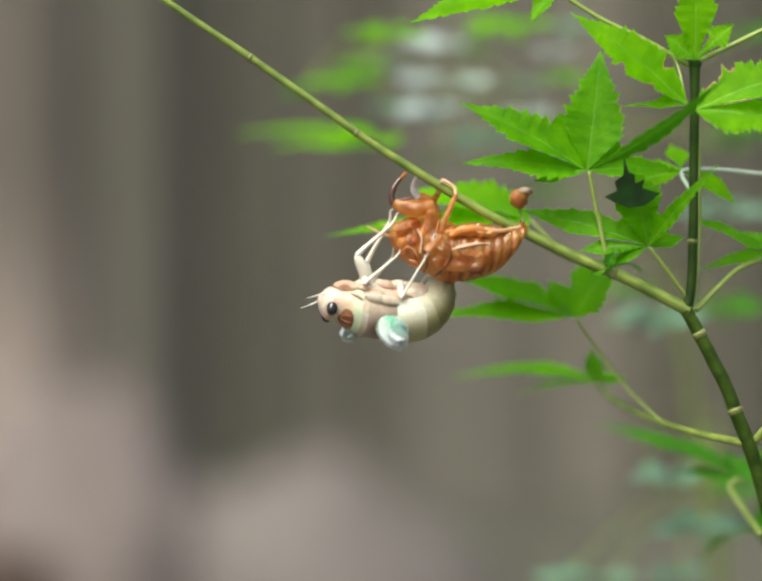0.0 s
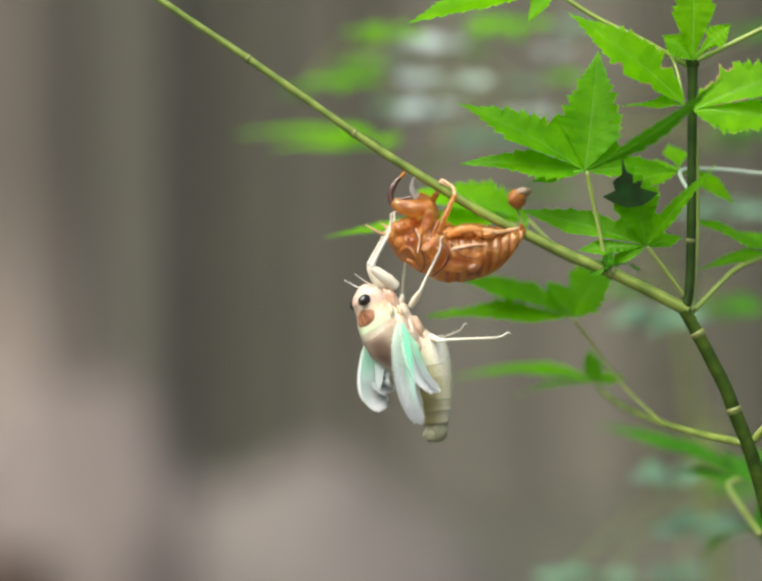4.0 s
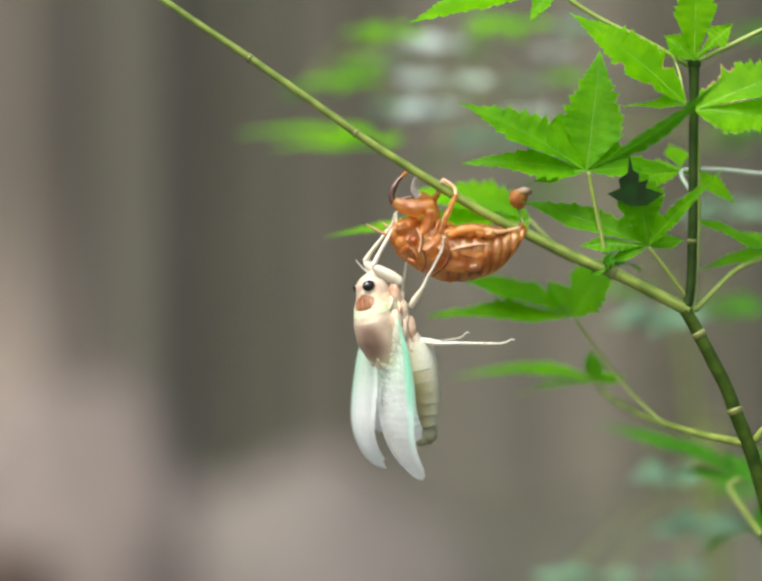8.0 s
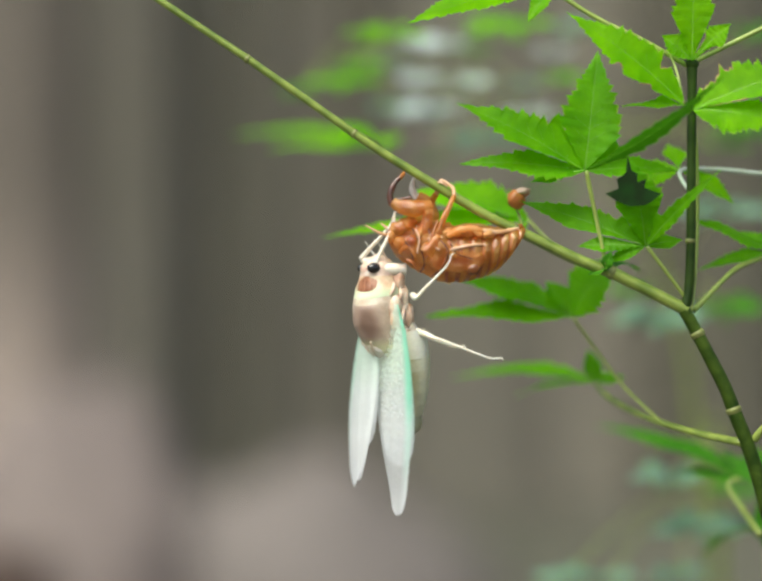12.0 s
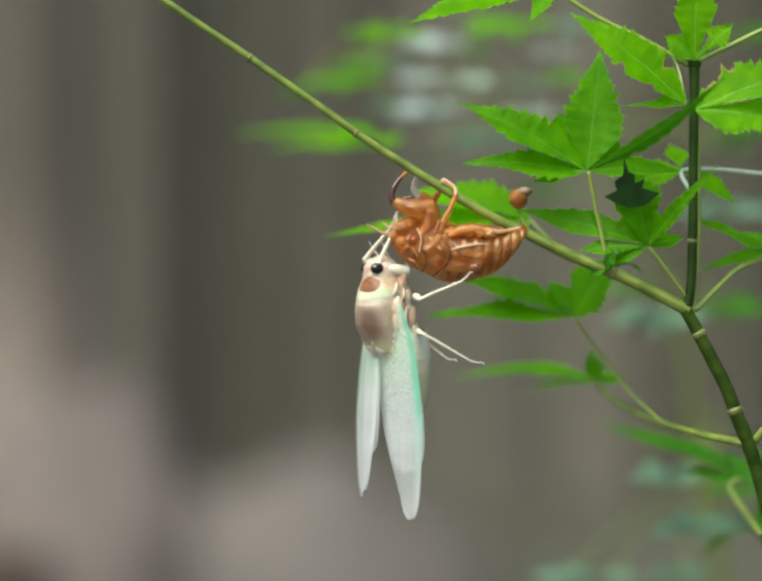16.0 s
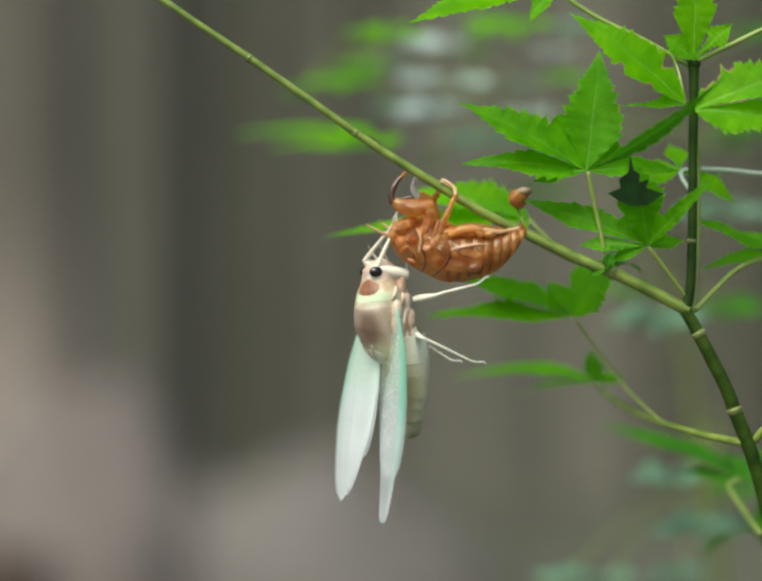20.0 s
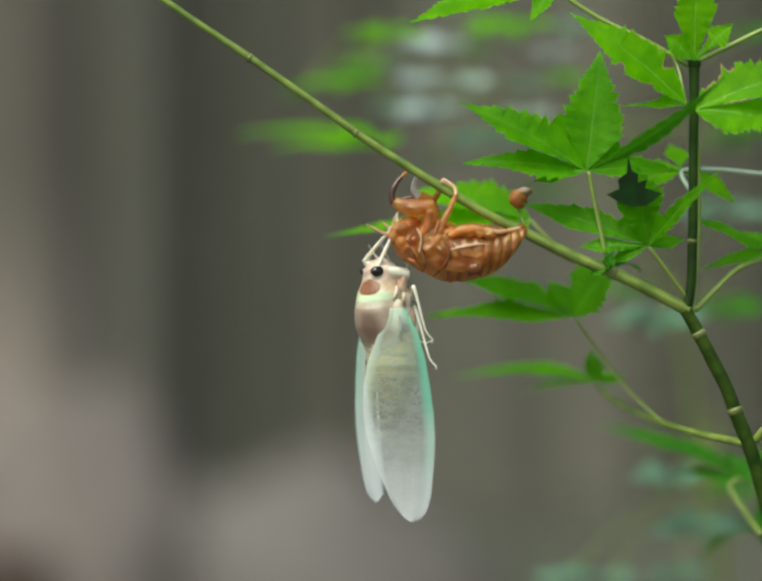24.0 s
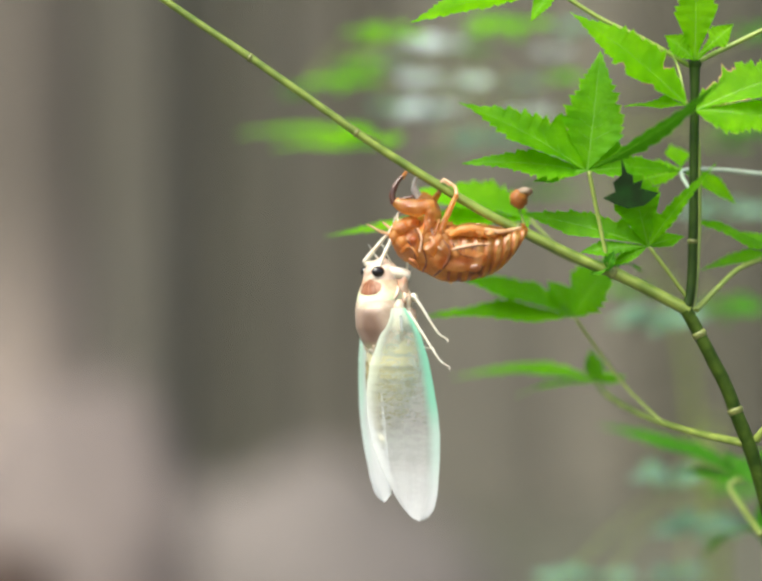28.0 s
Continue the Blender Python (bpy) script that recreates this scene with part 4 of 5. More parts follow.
def sheath(z0, z1, m=14, n=40, a0=-180.0, a1=180.0, off=0.0, lip=0.0, sag=(0, 0)):
    """A stretch of the body's skin, from height z0 down to z1 and from angle a0 to a1 (180 is the back), its rims turned in by lip, dipping by sag at the back."""
    verts, faces = [], []
    for i in range(m + 1):
        f = i / m
        for k in range(n + 1):
            g = k / n
            edge = min(f, 1 - f) * 2 * m / 3
            if a1 - a0 < 359:
                edge = min(edge, min(g, 1 - g) * 2 * n / 4)
            bulge = off - lip * (1 - min(1.0, edge)) ** 2
            a = math.radians(a0 + (a1 - a0) * g)
            drop = (sag[0] + (sag[1] - sag[0]) * f) * max(0.0, math.cos(a - math.radians(205))) ** 2
            verts.append(skin(z0 + (z1 - z0) * f - drop, a, bulge))
    for i in range(m):
        for k in range(n):
            p = i * (n + 1) + k
            faces.append((p, p + n + 1, p + n + 2, p + 1))
    return verts, faces


def lens(z, a, hz, ha, off, seed=0.0, n=10, m=28):
    """A soft-edged rounded plate on the skin, around height z and angle a."""
    verts, faces = [skin(z, math.radians(a), off)], []
    for i in range(1, n + 1):
        f = i / n
        for k in range(m):
            w = 2 * math.pi * k / m
            r = f * (1 + 0.1 * noise.noise(Vector((math.cos(w) * 1.5 + seed, math.sin(w) * 1.5, seed))))
            verts.append(skin(z + hz * r * math.sin(w), math.radians(a + ha * r * math.cos(w)), off * (1 - f ** 3) - 0.8 * f ** 6))
    faces += [(0, 1 + k, 1 + (k + 1) % m) for k in range(m)]
    for i in range(n - 1):
        for k in range(m):
            k2 = (k + 1) % m
            faces.append((1 + i * m + k, 1 + (i + 1) * m + k, 1 + (i + 1) * m + k2, 1 + i * m + k2))
    return verts, faces


def build_body():
    P = lambda name, g, m, label="": part(name, g, m, CICADA, label)
    head = P("head", sheath(121, 76, 16), FACE)
    part("forehead", lens(104, 10, 14, 48, 5.0, 1), CREAM, head)
    part("crown_plate", lens(95, 184, 13, 34, 1.4, 2), BLUSH, head, "pinkish face between the eyes")
    for s in (-1, 1):
        part("eye", egg(B(-28 + (s > 0) * 4, s * (31 - (s > 0) * 3), 92), B(15.5, 10, 11.5), 20, 14, 0.0), BLACK_EYE, head, "glossy black eye")
        part("antenna", tube([B(4, s * 22, 112), B(-8, s * 28, 128), B(-20, s * 32, 148)], [2.2 * S, 1.5 * S, 0.6 * S], 6, 4), LEG_WHITE, head)
    for q in ((-34, -6), (-34, 6), (-30, 0)):
        part("ocellus", egg(B(q[0], q[1], 106 - abs(q[1])), B(2.6, 2.6, 2.6), 8, 6, 0), RUST, head)
    P("pronotum", sheath(78, 34, 14, 40, -180, 180, 0.5, 1.2, (0, 8)), NECK)
    P("pronotum_patch", lens(59, 207, 20, 47, 1.2, 3), RUST, "rust-brown patch on the back")
    for q in (-22, -2, 18):
        P("pronotum_furrow", tube([skin(70, math.radians(206 + q * 0.6), 1.4), skin(59, math.radians(208 + q), 1.9), skin(46, math.radians(212 + q * 0.8), 1.4)], [0.6 * S, 1.3 * S, 0.6 * S], 6, 4), FURROW)
    P("thorax", sheath(34, -108, 24), CREAM)
    P("mesonotum", sheath(26, -92, 24, 40, 90, 270, 0.9, 1.6, (9, 0)), MAUVE, "mauve-brown back plate")
    P("scutellum", lens(-80, 192, 17, 40, 4.0, 9), LEG_WHITE)
    for s in (-1, 1):
        P("back_ridge", tube([skin(-58, math.radians(180 + s * 30), 1.5), skin(-72, math.radians(180 + s * 22), 3), skin(-88, math.radians(180 + s * 10), 3)], [2 * S, 3.4 * S, 2 * S], 8, 4), CREAM)
        P("side_plate", lens(0, s * 62, 40, 34, 4.0, 5 + s), PINK)
        P("side_plate", lens(-48, s * 50, 26, 28, 4.0, 7 + s), PINK)
        for k, (z, x) in enumerate(((66, 24), (30, 34), (-6, 44), (-44, 52))):
            P("coxa", egg(B(x, s * 24, z), B(15, 22, 30), 20, 14, 0.22, 3, z * 0.37 + s), CREAM if k % 2 else PINK)
        for q, (z0, z1, a0, a1) in enumerate(((58, 20, 44, 66), (40, -4, 30, 52), (16, -34, 50, 74), (-8, -50, 28, 46), (-30, -72, 52, 70), (62, 36, 70, 86))):
            P("flank_fold", tube([skin(z0, math.radians(s * a0), 2.5), skin((z0 + z1) / 2, math.radians(s * (a0 * 0.4 + a1 * 0.6)), 5.5), skin(z1, math.radians(s * a1), 2.0)], [2 * S, (5 - q % 2) * S, 1.6 * S], 8, 5, 0.5), (PINK, FACE, BLUSH)[q % 3])
        P("tymbal_cover", egg(B(42, s * 34, -74), B(26, 13, 30), 18, 12, 0.05), CREAM)


build_body()
SEG_R = [54, 57, 57, 55, 52, 47, 40, 31]
ABDOMEN = []
for i in range(SEGS):
    r, r2 = SEG_R[i], (SEG_R + [12])[i + 1]
    rows = []
    for f, k in ((-8, 0.985), (-3, 0.997), (6, 1.0), (18, 1.0), (25, 0.998), (30, 0.985)):
        rows.append((f, (r + (r2 - r) * max(0, min(1, f / 24))) * k))
    vs, fs = [], []
    for z, rr in rows:
        for k in range(24):
            w = 2 * math.pi * k / 24
            vs.append(B(rr * 0.86 * math.cos(w), rr * math.sin(w), -z))
    for a in range(len(rows) - 1):
        for k in range(24):
            k2 = (k + 1) % 24
            fs.append((a * 24 + k, (a + 1) * 24 + k, (a + 1) * 24 + k2, a * 24 + k2))
    banded = [1 if q // 24 == 1 and 6 <= q % 24 <= 18 and i > 1 else 0 for q in range(len(fs))]
    ABDOMEN.append(part("abdomen_segment", (vs, fs, banded), [(OLIVE_PALE, OLIVE_PALE, OLIVE_SOFT)[i] if i < 3 else OLIVE, BLOTCH], CICADA, "olive-cream abdomen ring"))
TAIL = part("tail_tip", join(egg(B(3, 0, 0), B(21, 20, 30), 20, 14, 0.2, 4, 1), egg(B(-9, 0, -14), B(21, 14, 16), 16, 10, 0.35, 4, 2)), MEMBRANE_SOFT, CICADA, "whitish soft tail tip")

# wings: rows of rigid plates that slide out over each other
FORE_N, HIND_N = 24, 12
FORE_L, HIND_L, FAR_SHARE = 436.0, 330.0, 0.93
FORE_EDGE = [(0, 14, -14), (0.05, 26, -20), (0.13, 43, -42), (0.25, 56, -63), (0.376, 64, -74), (0.5, 70, -74), (0.61, 72, -68), (0.72, 69, -54), (0.8, 65, -40), (0.88, 61, -25), (0.94, 54, -10), (0.965, 48, 0), (0.985, 40, 9), (0.995, 33, 16), (1, 24, 22)]
HIND_EDGE = [(0, 8, -10), (0.08, 20, -26), (0.19, 38, -46), (0.33, 50, -61), (0.5, 59, -69), (0.66, 64, -69), (0.8, 64, -62), (0.9, 58, -52), (0.96, 46, -40), (1, 20, -16)]


def wing_plate(edge, length, n, i, lead, camber):
    """One plate, from its own middle: lead or trailing half of the i-th cross strip."""
    s0, s1 = i / n, (i + 1) / n
    pad = 0.006 / n
    sm = (s0 + s1) / 2
    verts, faces, where = [], [], []
    rows, cols = (16 if i == n - 1 else 5), 7
    for a in range(rows):
        s = max(0.0, s0 - pad) + (min(1.0, s1 + pad) - max(0.0, s0 - pad)) * a / (rows - 1)
        le, tr = glide(edge, s)
        for b in range(cols):
            f = [0, 0.18, 0.36, 0.54, 0.72, 0.86, 1.0][b]
            low = max(0.0, tr)
            x = low + (le - low) * f if lead else min(0.0, tr) * f
            arch = camber * ((1 - f * f) * min(1, s * 6) + 0.16 * math.sin(f * 9 + s * 3)) if lead or tr < 0 else camber
            verts.append(B(x, -arch, -(s - sm) * length))
            where.append((s, 0.5 + 0.5 * (f if lead else -f)))
    for a in range(rows - 1):
        for b in range(cols - 1):
            q = (a * cols + b, a * cols + b + 1, (a + 1) * cols + b + 1, (a + 1) * cols + b)
            faces.append(q if lead else q[::-1])
    return verts, faces, where


WINGS = {}
for side in (-1, 1):
    plates = []
    for kind, edge, length, n in (("fore", FORE_EDGE, FORE_L, FORE_N), ("hind", HIND_EDGE, HIND_L, HIND_N)):
        wing = part(kind + "wing", egg(B(8, side * 54, 12 if kind == "fore" else -14), B(12, 9, 24), 16, 12, 0.1, 3, 1), CREAM, CICADA, "milky soft wing of overlapping plates")
        for i in range(n):
            for lead in (True, False):
                g = wing_plate(edge, length * (FAR_SHARE if side > 0 else 1.0), n, i, lead, 5.0 if kind == "fore" else 1.2)
                if side > 0:
                    g = ([Vector((v.x, -v.y, v.z)) for v in g[0]], [f[::-1] for f in g[1]], g[2])
                ob = part("wing_plate", g[:2], HINDWING if kind == "hind" else WING if side < 0 else WING_FAR, wing)
                for k, word in enumerate(("span", "chord")):
                    ob.data.attributes.new(word, "FLOAT", "POINT").data.foreach_set("value", [w[k] for w in g[2]])
                plates.append((ob, kind, (i + 0.5) / n, lead, i))
    WINGS[side] = plates

# legs: hip in the body frame, foot in the place; two rigid bones each
LEGS = {}
for side in (-1, 1):
    for name, hip, a, b, ra, rb in (("fore", (42, 34, 66), 68, 98, 13.5, 4.8), ("mid", (54, 36, 36), 52, 92, 7.5, 3.3), ("hind", (60, 34, -36), 58, 120, 7, 3.0)):
        fem = part(name + "_femur", tube([B(0, 0, 0), B(0, 0, -a * 0.35), B(0, 0, -a * 0.8), B(0, 0, -a)], [ra * 0.8 * S, ra * S, ra * 0.75 * S, rb * S], 12, 4, 0.05), LEG_WHITE, CICADA, "milky white leg")
        tib = part(name + "_tibia", tube([B(0, 0, 0), B(1, 0, -b * 0.3), B(0, 0, -b * 0.7), B(0, 0, -b)], [rb * 1.15 * S, rb * 0.9 * S, rb * 0.7 * S, rb * 0.6 * S], 10, 4, 0.05), LEG_WHITE, CICADA)
        part("tarsus", tube([B(0, 0, -b + 2), B(3, 0, -b - 10), B(9, 0, -b - 22), B(6, 0, -b - 28)], [rb * 0.6 * S, rb * 0.5 * S, rb * 0.45 * S, 0.8 * S], 8, 4, 0.05), LEG_WHITE, tib)
        for q in range(3):
            part("spur", tube([B(0, 0, -b * (0.5 + 0.15 * q)), B(rb * 1.3, 0, -b * (0.53 + 0.15 * q))], [1.3 * S, 0.4 * S], 5, 2, 0), LEG_WHITE, tib)
        LEGS[name, side] = (fem, tib, Vector((hip[0], side * hip[1], hip[2])), a, b)

# ---- what moves, and when ----
TIMES = [0, 0.3, 0.5, 0.6, 0.7, 0.8, 1, 1.5, 2, 2.5, 3, 3.5, 4.5, 5.5, 6, 6.5, 7, 7.5, 8, 8.5, 9, 9.5, 10, 10.5, 11, 11.5, 12, 12.5, 13.5, 14.5, 14.9, 15, 15.1, 15.5, 16, 17, 18, 18.5, 19, 19.5,
         20, 20.5, 21, 21.5, 22, 22.5, 23, 23.5, 24, 25, 26, 27, 28]
# body: time, place of the near eye u, w, pitch, roll, yaw
BODY = [(0, 685, 634, -77, 19, 8), (0.2, 684, 615, -77, 19, 8), (0.5, 685, 606, -77, 19, 8), (0.6, 699, 611, -74, 19, 8), (0.7, 698, 613, -72, 19, 8), (0.8, 726, 613, -44, 20, 8), (1, 740, 615, -41, 22, 6),
        (1.5, 748, 620, -38, 23, 4), (2, 751, 621, -35, 23, 2), (2.5, 753, 619, -34, 23.5, 0), (3, 756, 621, -32, 23.5, 0), (3.5, 755, 617, -30, 23.5, 0), (5.5, 754, 613, -23, 23.5, 0), (6, 752, 611, -21, 23.5, 0),
        (6.5, 754, 597, -16, 23.5, 0), (7, 757, 597, -12, 23.5, 0), (7.5, 757, 591, -11, 23.5, 0), (8, 761, 588, -10, 23.5, 0), (9, 761, 580, -8, 23.5, 0), (9.5, 763, 579, -6, 23.5, 0), (10, 760, 573, -4, 23.5, 0),
        (10.5, 768, 559, -3, 23.5, 0), (11, 769, 556, -2, 23.5, 0), (11.5, 774, 554, -1, 23.5, 0), (12, 774, 551, -1, 23.5, 0), (14.5, 776, 554, 0, 23.5, 0), (17, 778, 553, 0, 23.5, 0), (18, 778, 554, 0, 23.5, 0),
        (19, 778, 557, 0, 23.5, 0), (19.5, 776, 562, 0, 23.5, 0), (20, 776, 560, 0, 23.5, 0), (25, 778, 559, 0, 25, 0), (28, 779, 560, 0, 26, 0)]
NEAR_EYE = (-30, -38, 92)
# abdomen: time, lean of its base towards the belly, bend over its length, degrees; step from ring to ring; where it joins the thorax
BASE = [(0, -8), (0.6, -4), (0.7, 4), (0.8, 46), (2, 52), (6, 52), (10, 47), (21.5, 46), (23.5, 24), (28, 24)]
# the abdomen turns its back to the light under the closed wings: time, degrees
ROLL = [(0, 0), (21.5, 0), (23.5, 58), (28, 58)]
BEND = [(0, -2, 104, 20), (0.5, 0, 104, 20), (0.6, 4, 106, 20), (0.7, 10, 104, 20), (0.8, -5, -6, 22), (1, -6, -12, 21.5), (1.5, -10, -14, 22), (2, -14, -20, 23), (3, -16, -14, 23), (3.5, -16, -12, 23), (5.5, -10, -10, 22), (7, -3, -6, 23), (8, 3, -4, 23),
        (11, 7, -5, 23), (21.5, 7, -4, 23), (23.5, 1, -4, 24.5), (28, 1, -4, 25.5)]
# wings: time, tip u, w, depth (steps), bow to the left (steps), curl of the tip, angle of the lead plates, fold of the trailing ones
NEAR = [(0, 834, 706, -66, 4, 14, -112, 86), (0.5, 830, 696, -66, 4, 14, -112, 86), (0.7, 834, 706, -66, 4, 14, -112, 86), (0.8, 840, 748, -66, 4, 16, -112, 86), (1, 848, 754, -66, 4, 16, -112, 86),
        (1.5, 858, 776, -66, 6, 16, -112, 86), (2, 870, 816, -66, 8, 16, -110, 86), (3, 868, 848, -64, 8, 18, -106, 84), (3.5, 870, 854, -64, 8, 18, -104, 82), (5.5, 872, 908, -62, 2, 30, -78, 76),
        (7, 862, 940, -62, 0, 40, -70, 68), (7.5, 862, 962, -62, 0, 40, -67, 30), (8, 870, 985, -60, 0, 40, -64, 4), (8.5, 871, 1007, -60, 0, 24, -63, 0), (9, 865, 1026, -60, 0, 14, -62, 0),
        (9.5, 862, 1042, -60, 0, 6, -62, 0), (10, 855, 1048, -60, 0, 2, -62, 0), (10.5, 848, 1045, -58, 0, 0, -62, 0), (11, 850, 1047, -58, 0, 0, -61, 0), (11.5, 840, 1052, -58, 0, 0, -60, 0),
        (12, 828, 1052, -56, 0, 0, -58, 0), (12.5, 850, 1057, -56, 0, 0, -56, 0), (14.5, 855, 1070, -54, 0, 0, -55, 0), (14.9, 855, 1070, -54, 0, 0, -55, 0), (15, 868, 1070, -54, 0, 0, -55, 0), (15.1, 855, 1070, -54, 0, 0, -55, 0), (15.5, 846, 1073, -54, 0, 0, -53, 0),
        (16, 851, 1072, -54, 0, 0, -53, 0), (17, 839, 1076, -54, 0, 0, -57, 0), (18, 811, 1078, -54, -3, 0, -64, 0), (19, 806, 1079, -54, -4, 0, -66, 0), (19.5, 770, 1088, -54, -6, 0, -78, 0),
        (20, 795, 1084, -54, -5, 0, -68, 0), (21, 804, 1086, -54, -4, 0, -65, 0), (21.5, 820, 1086, -54, 0, 0, -62, 0), (23.5, 848, 1066, -66, 0, 0, -10, 0), (25, 848, 1068, -66, 0, 0, -8, 0),
        (28, 862, 1066, -66, 0, 0, -6, 0)]
FAR = [(0, 706, 700, 62, 0, 6, 100, 88), (0.7, 712, 704, 62, 0, 6, 100, 88), (0.8, 722, 716, 62, 0, 8, 98, 88), (1.5, 732, 748, 62, 0, 10, 100, 88), (2, 756, 800, 62, 2, 14, 106, 88),
        (3, 784, 832, 62, 4, 50, 114, 87), (3.5, 786, 838, 62, 4, 56, 114, 86), (5.5, 798, 880, 62, 2, 86, 112, 82), (7, 798, 898, 62, -2, 90, 112, 80), (8, 789, 957, 62, 2, 52, 120, 8),
        (9, 775, 990, 62, 0, 36, 122, 2), (10, 756, 1004, 62, 2, 14, 118, 0), (11, 749, 1006, 62, 6, 0, 114, 0), (12, 737, 1004, 62, 6, 0, 112, 0), (12.5, 746, 1010, 62, 6, 0, 107, 0),
        (14.5, 750, 1022, 62, 6, 0, 107, 0), (14.9, 750, 1022, 62, 6, 0, 107, 0), (15, 800, 1022, 62, 8, 0, 108, 0), (15.1, 770, 1024, 62, 6, 0, 107, 0), (15.5, 742, 1026, 62, 6, 0, 108, 0),
        (16, 750, 1026, 62, 6, 0, 107, 0), (17, 728, 1036, 62, 6, 0, 112, 0), (18, 713, 1042, 62, 6, 0, 118, 0), (20, 706, 1044, 62, 6, 0, 120, 0), (21, 713, 1042, 62, 6, 0, 116, 0),
        (21.5, 731, 1042, 62, 6, 0, 108, 0), (23.5, 782, 1042, 62, 2, 0, 132, 20), (25, 784, 1042, 62, 2, 0, 133, 20), (28, 800, 1044, 62, 2, 0, 133, 20)]
# the near hinges on the flank: time, x, and how far they lie towards the tail
HINGE = [(0, -34, 26), (0.7, -34, 26), (0.8, -12, 8), (2, 2, 0), (28, 2, 0)]
# half width of the crumpled wings: time, near, far (steps)
STRIP = [(0, 22, 10), (0.7, 22, 10), (1, 18, 12), (2, 16, 17), (3, 18, 22), (5.5, 22, 28), (8, 25, 32), (28, 25, 32)]
# the hindwing folds against the flank: time, share
TUCK = [(0, 0), (21.5, 0), (23.5, 1), (28, 1)]
# how far the hindwing stands off from the forewing: time, degrees
SPREAD = [(0, 8), (0.8, 14), (1, 24), (2, 26), (3, 24), (3.5, 20), (5.5, 8), (7, 2), (8, 0), (28, 0)]
# feet: time, u, w, depth in steps
FEET = {("fore", -1): [(0, 806, 462, -34), (3, 812, 462, -34), (28, 816, 466, -30)], ("fore", 1): [(0, 800, 458, 0), (3, 806, 462, 4), (28, 806, 470, 6)],
        ("mid", -1): [(0, 815, 528, -44), (0.7, 830, 528, -50), (0.8, 905, 514, -66), (8, 908, 516, -68), (11, 914, 530, -68), (12.5, 925, 555, -68), (14.5, 944, 580, -68), (17, 950, 578, -68), (18, 972, 580, -68), (21.5, 984, 588, -68), (23.5, 872, 676, -64), (25, 876, 682, -64), (28, 898, 684, -64)],
        ("mid", 1): [(0, 806, 530, 20), (3, 838, 528, 40), (28, 840, 530, 40)],
        ("hind", -1): [(0, 886, 510, -64), (0.7, 892, 520, -64), (0.8, 975, 640, -50), (1.5, 1000, 664, -50), (3, 1022, 690, -50), (8, 1028, 706, -50), (9.5, 1024, 717, -50), (11, 1010, 722, -50), (12.5, 1006, 742, -50), (14.5, 995, 748, -50), (15, 980, 747, -50),
                       (15.5, 997, 755, -50), (16, 967, 742, -50), (17, 930, 746, -50), (18, 970, 742, -50), (19, 985, 738, -50), (20, 970, 742, -50), (20.5, 1003, 737, -50), (21, 924, 750, -50), (21.5, 960, 740, -50),
                       (23.5, 880, 732, -62), (25, 884, 740, -62), (28, 902, 740, -62)],
        ("hind", 1): [(0, 892, 548, -40), (0.7, 900, 555, -40), (0.8, 955, 640, 20), (3, 950, 676, 20), (11, 945, 708, 20), (17, 915, 745, 20), (20, 930, 742, 20), (23.5, 862, 700, 20), (28, 872, 715, 20)]}
# front hips slide on the breast as it straightens: time, x, z
FORE_HIP = [(0, 42, 24), (0.7, 42, 34), (0.8, 46, 66), (3, 48, 84), (8, 40, 88), (28, 40, 84)]
# knee side: image left/right part and depth part
KNEE = {("fore", -1): (-1.0, -0.3), ("fore", 1): (-1.0, 0.2), ("mid", -1): (0.1, -0.9), ("mid", 1): (0.1, 1.0), ("hind", -1): (0.3, -0.9), ("hind", 1): (0.4, 0.9)}
# the twig stirs: time, steps sideways
STIR = [(0, 1), (0.5, 0), (1, 2.5), (1.5, 1), (2, 1.5), (3, 0.5), (3.5, -3), (5.5, 1.5), (6.5, 1.5), (7, -3), (7.5, 1.5), (8, 0), (8.5, -1.5), (9, 0), (10, 0), (11, -2), (12, -3), (12.5, 0), (14.5, 0), (14.9, 0.5), (15, 11.5), (15.1, 0.5), (15.5, 0.5),
        (17, 0), (17.5, 1.5), (18, -1), (18.5, 1), (19, 0), (19.5, -3), (20, -0.5), (21, 0.5), (21.5, 2), (23.5, 0), (24.5, 0.5), (25, 0.5), (26, -1.5), (27, -0.5), (28, 1)]
# the dark-tipped leaf: time, turn in degrees
LEAF_STIR = [(0, 0), (1, -2), (1.5, 0.5), (3.5, 0), (6.5, 0.5), (7, 4), (12.5, 4), (14.5, 4), (15, 0), (17.5, 0.5), (18, 4), (21, 5), (21.5, 2), (24, 3), (25, 5.5), (25.5, 5.5), (26, -1.5), (28, -1.5)]
PIVOT = V(1265, 1800)


def stir(t):
    a = glide(STIR, t)[0] / 1180.0
    return Matrix.Translation(PIVOT) @ Matrix.Rotation(a, 4, "Y") @ Matrix.Translation(-PIVOT)


def body_pose(t):
    u, w, pitch, roll, yaw = glide(BODY, t)
    turn = Matrix.Rotation(radians(yaw), 4, "Z") @ Matrix.Rotation(radians(pitch), 4, "Y") @ Matrix.Rotation(radians(roll), 4, "Z")
    place = V(u, w) - turn @ B(*NEAR_EYE)
    place.y = 0.0
    return Matrix.Translation(place) @ turn


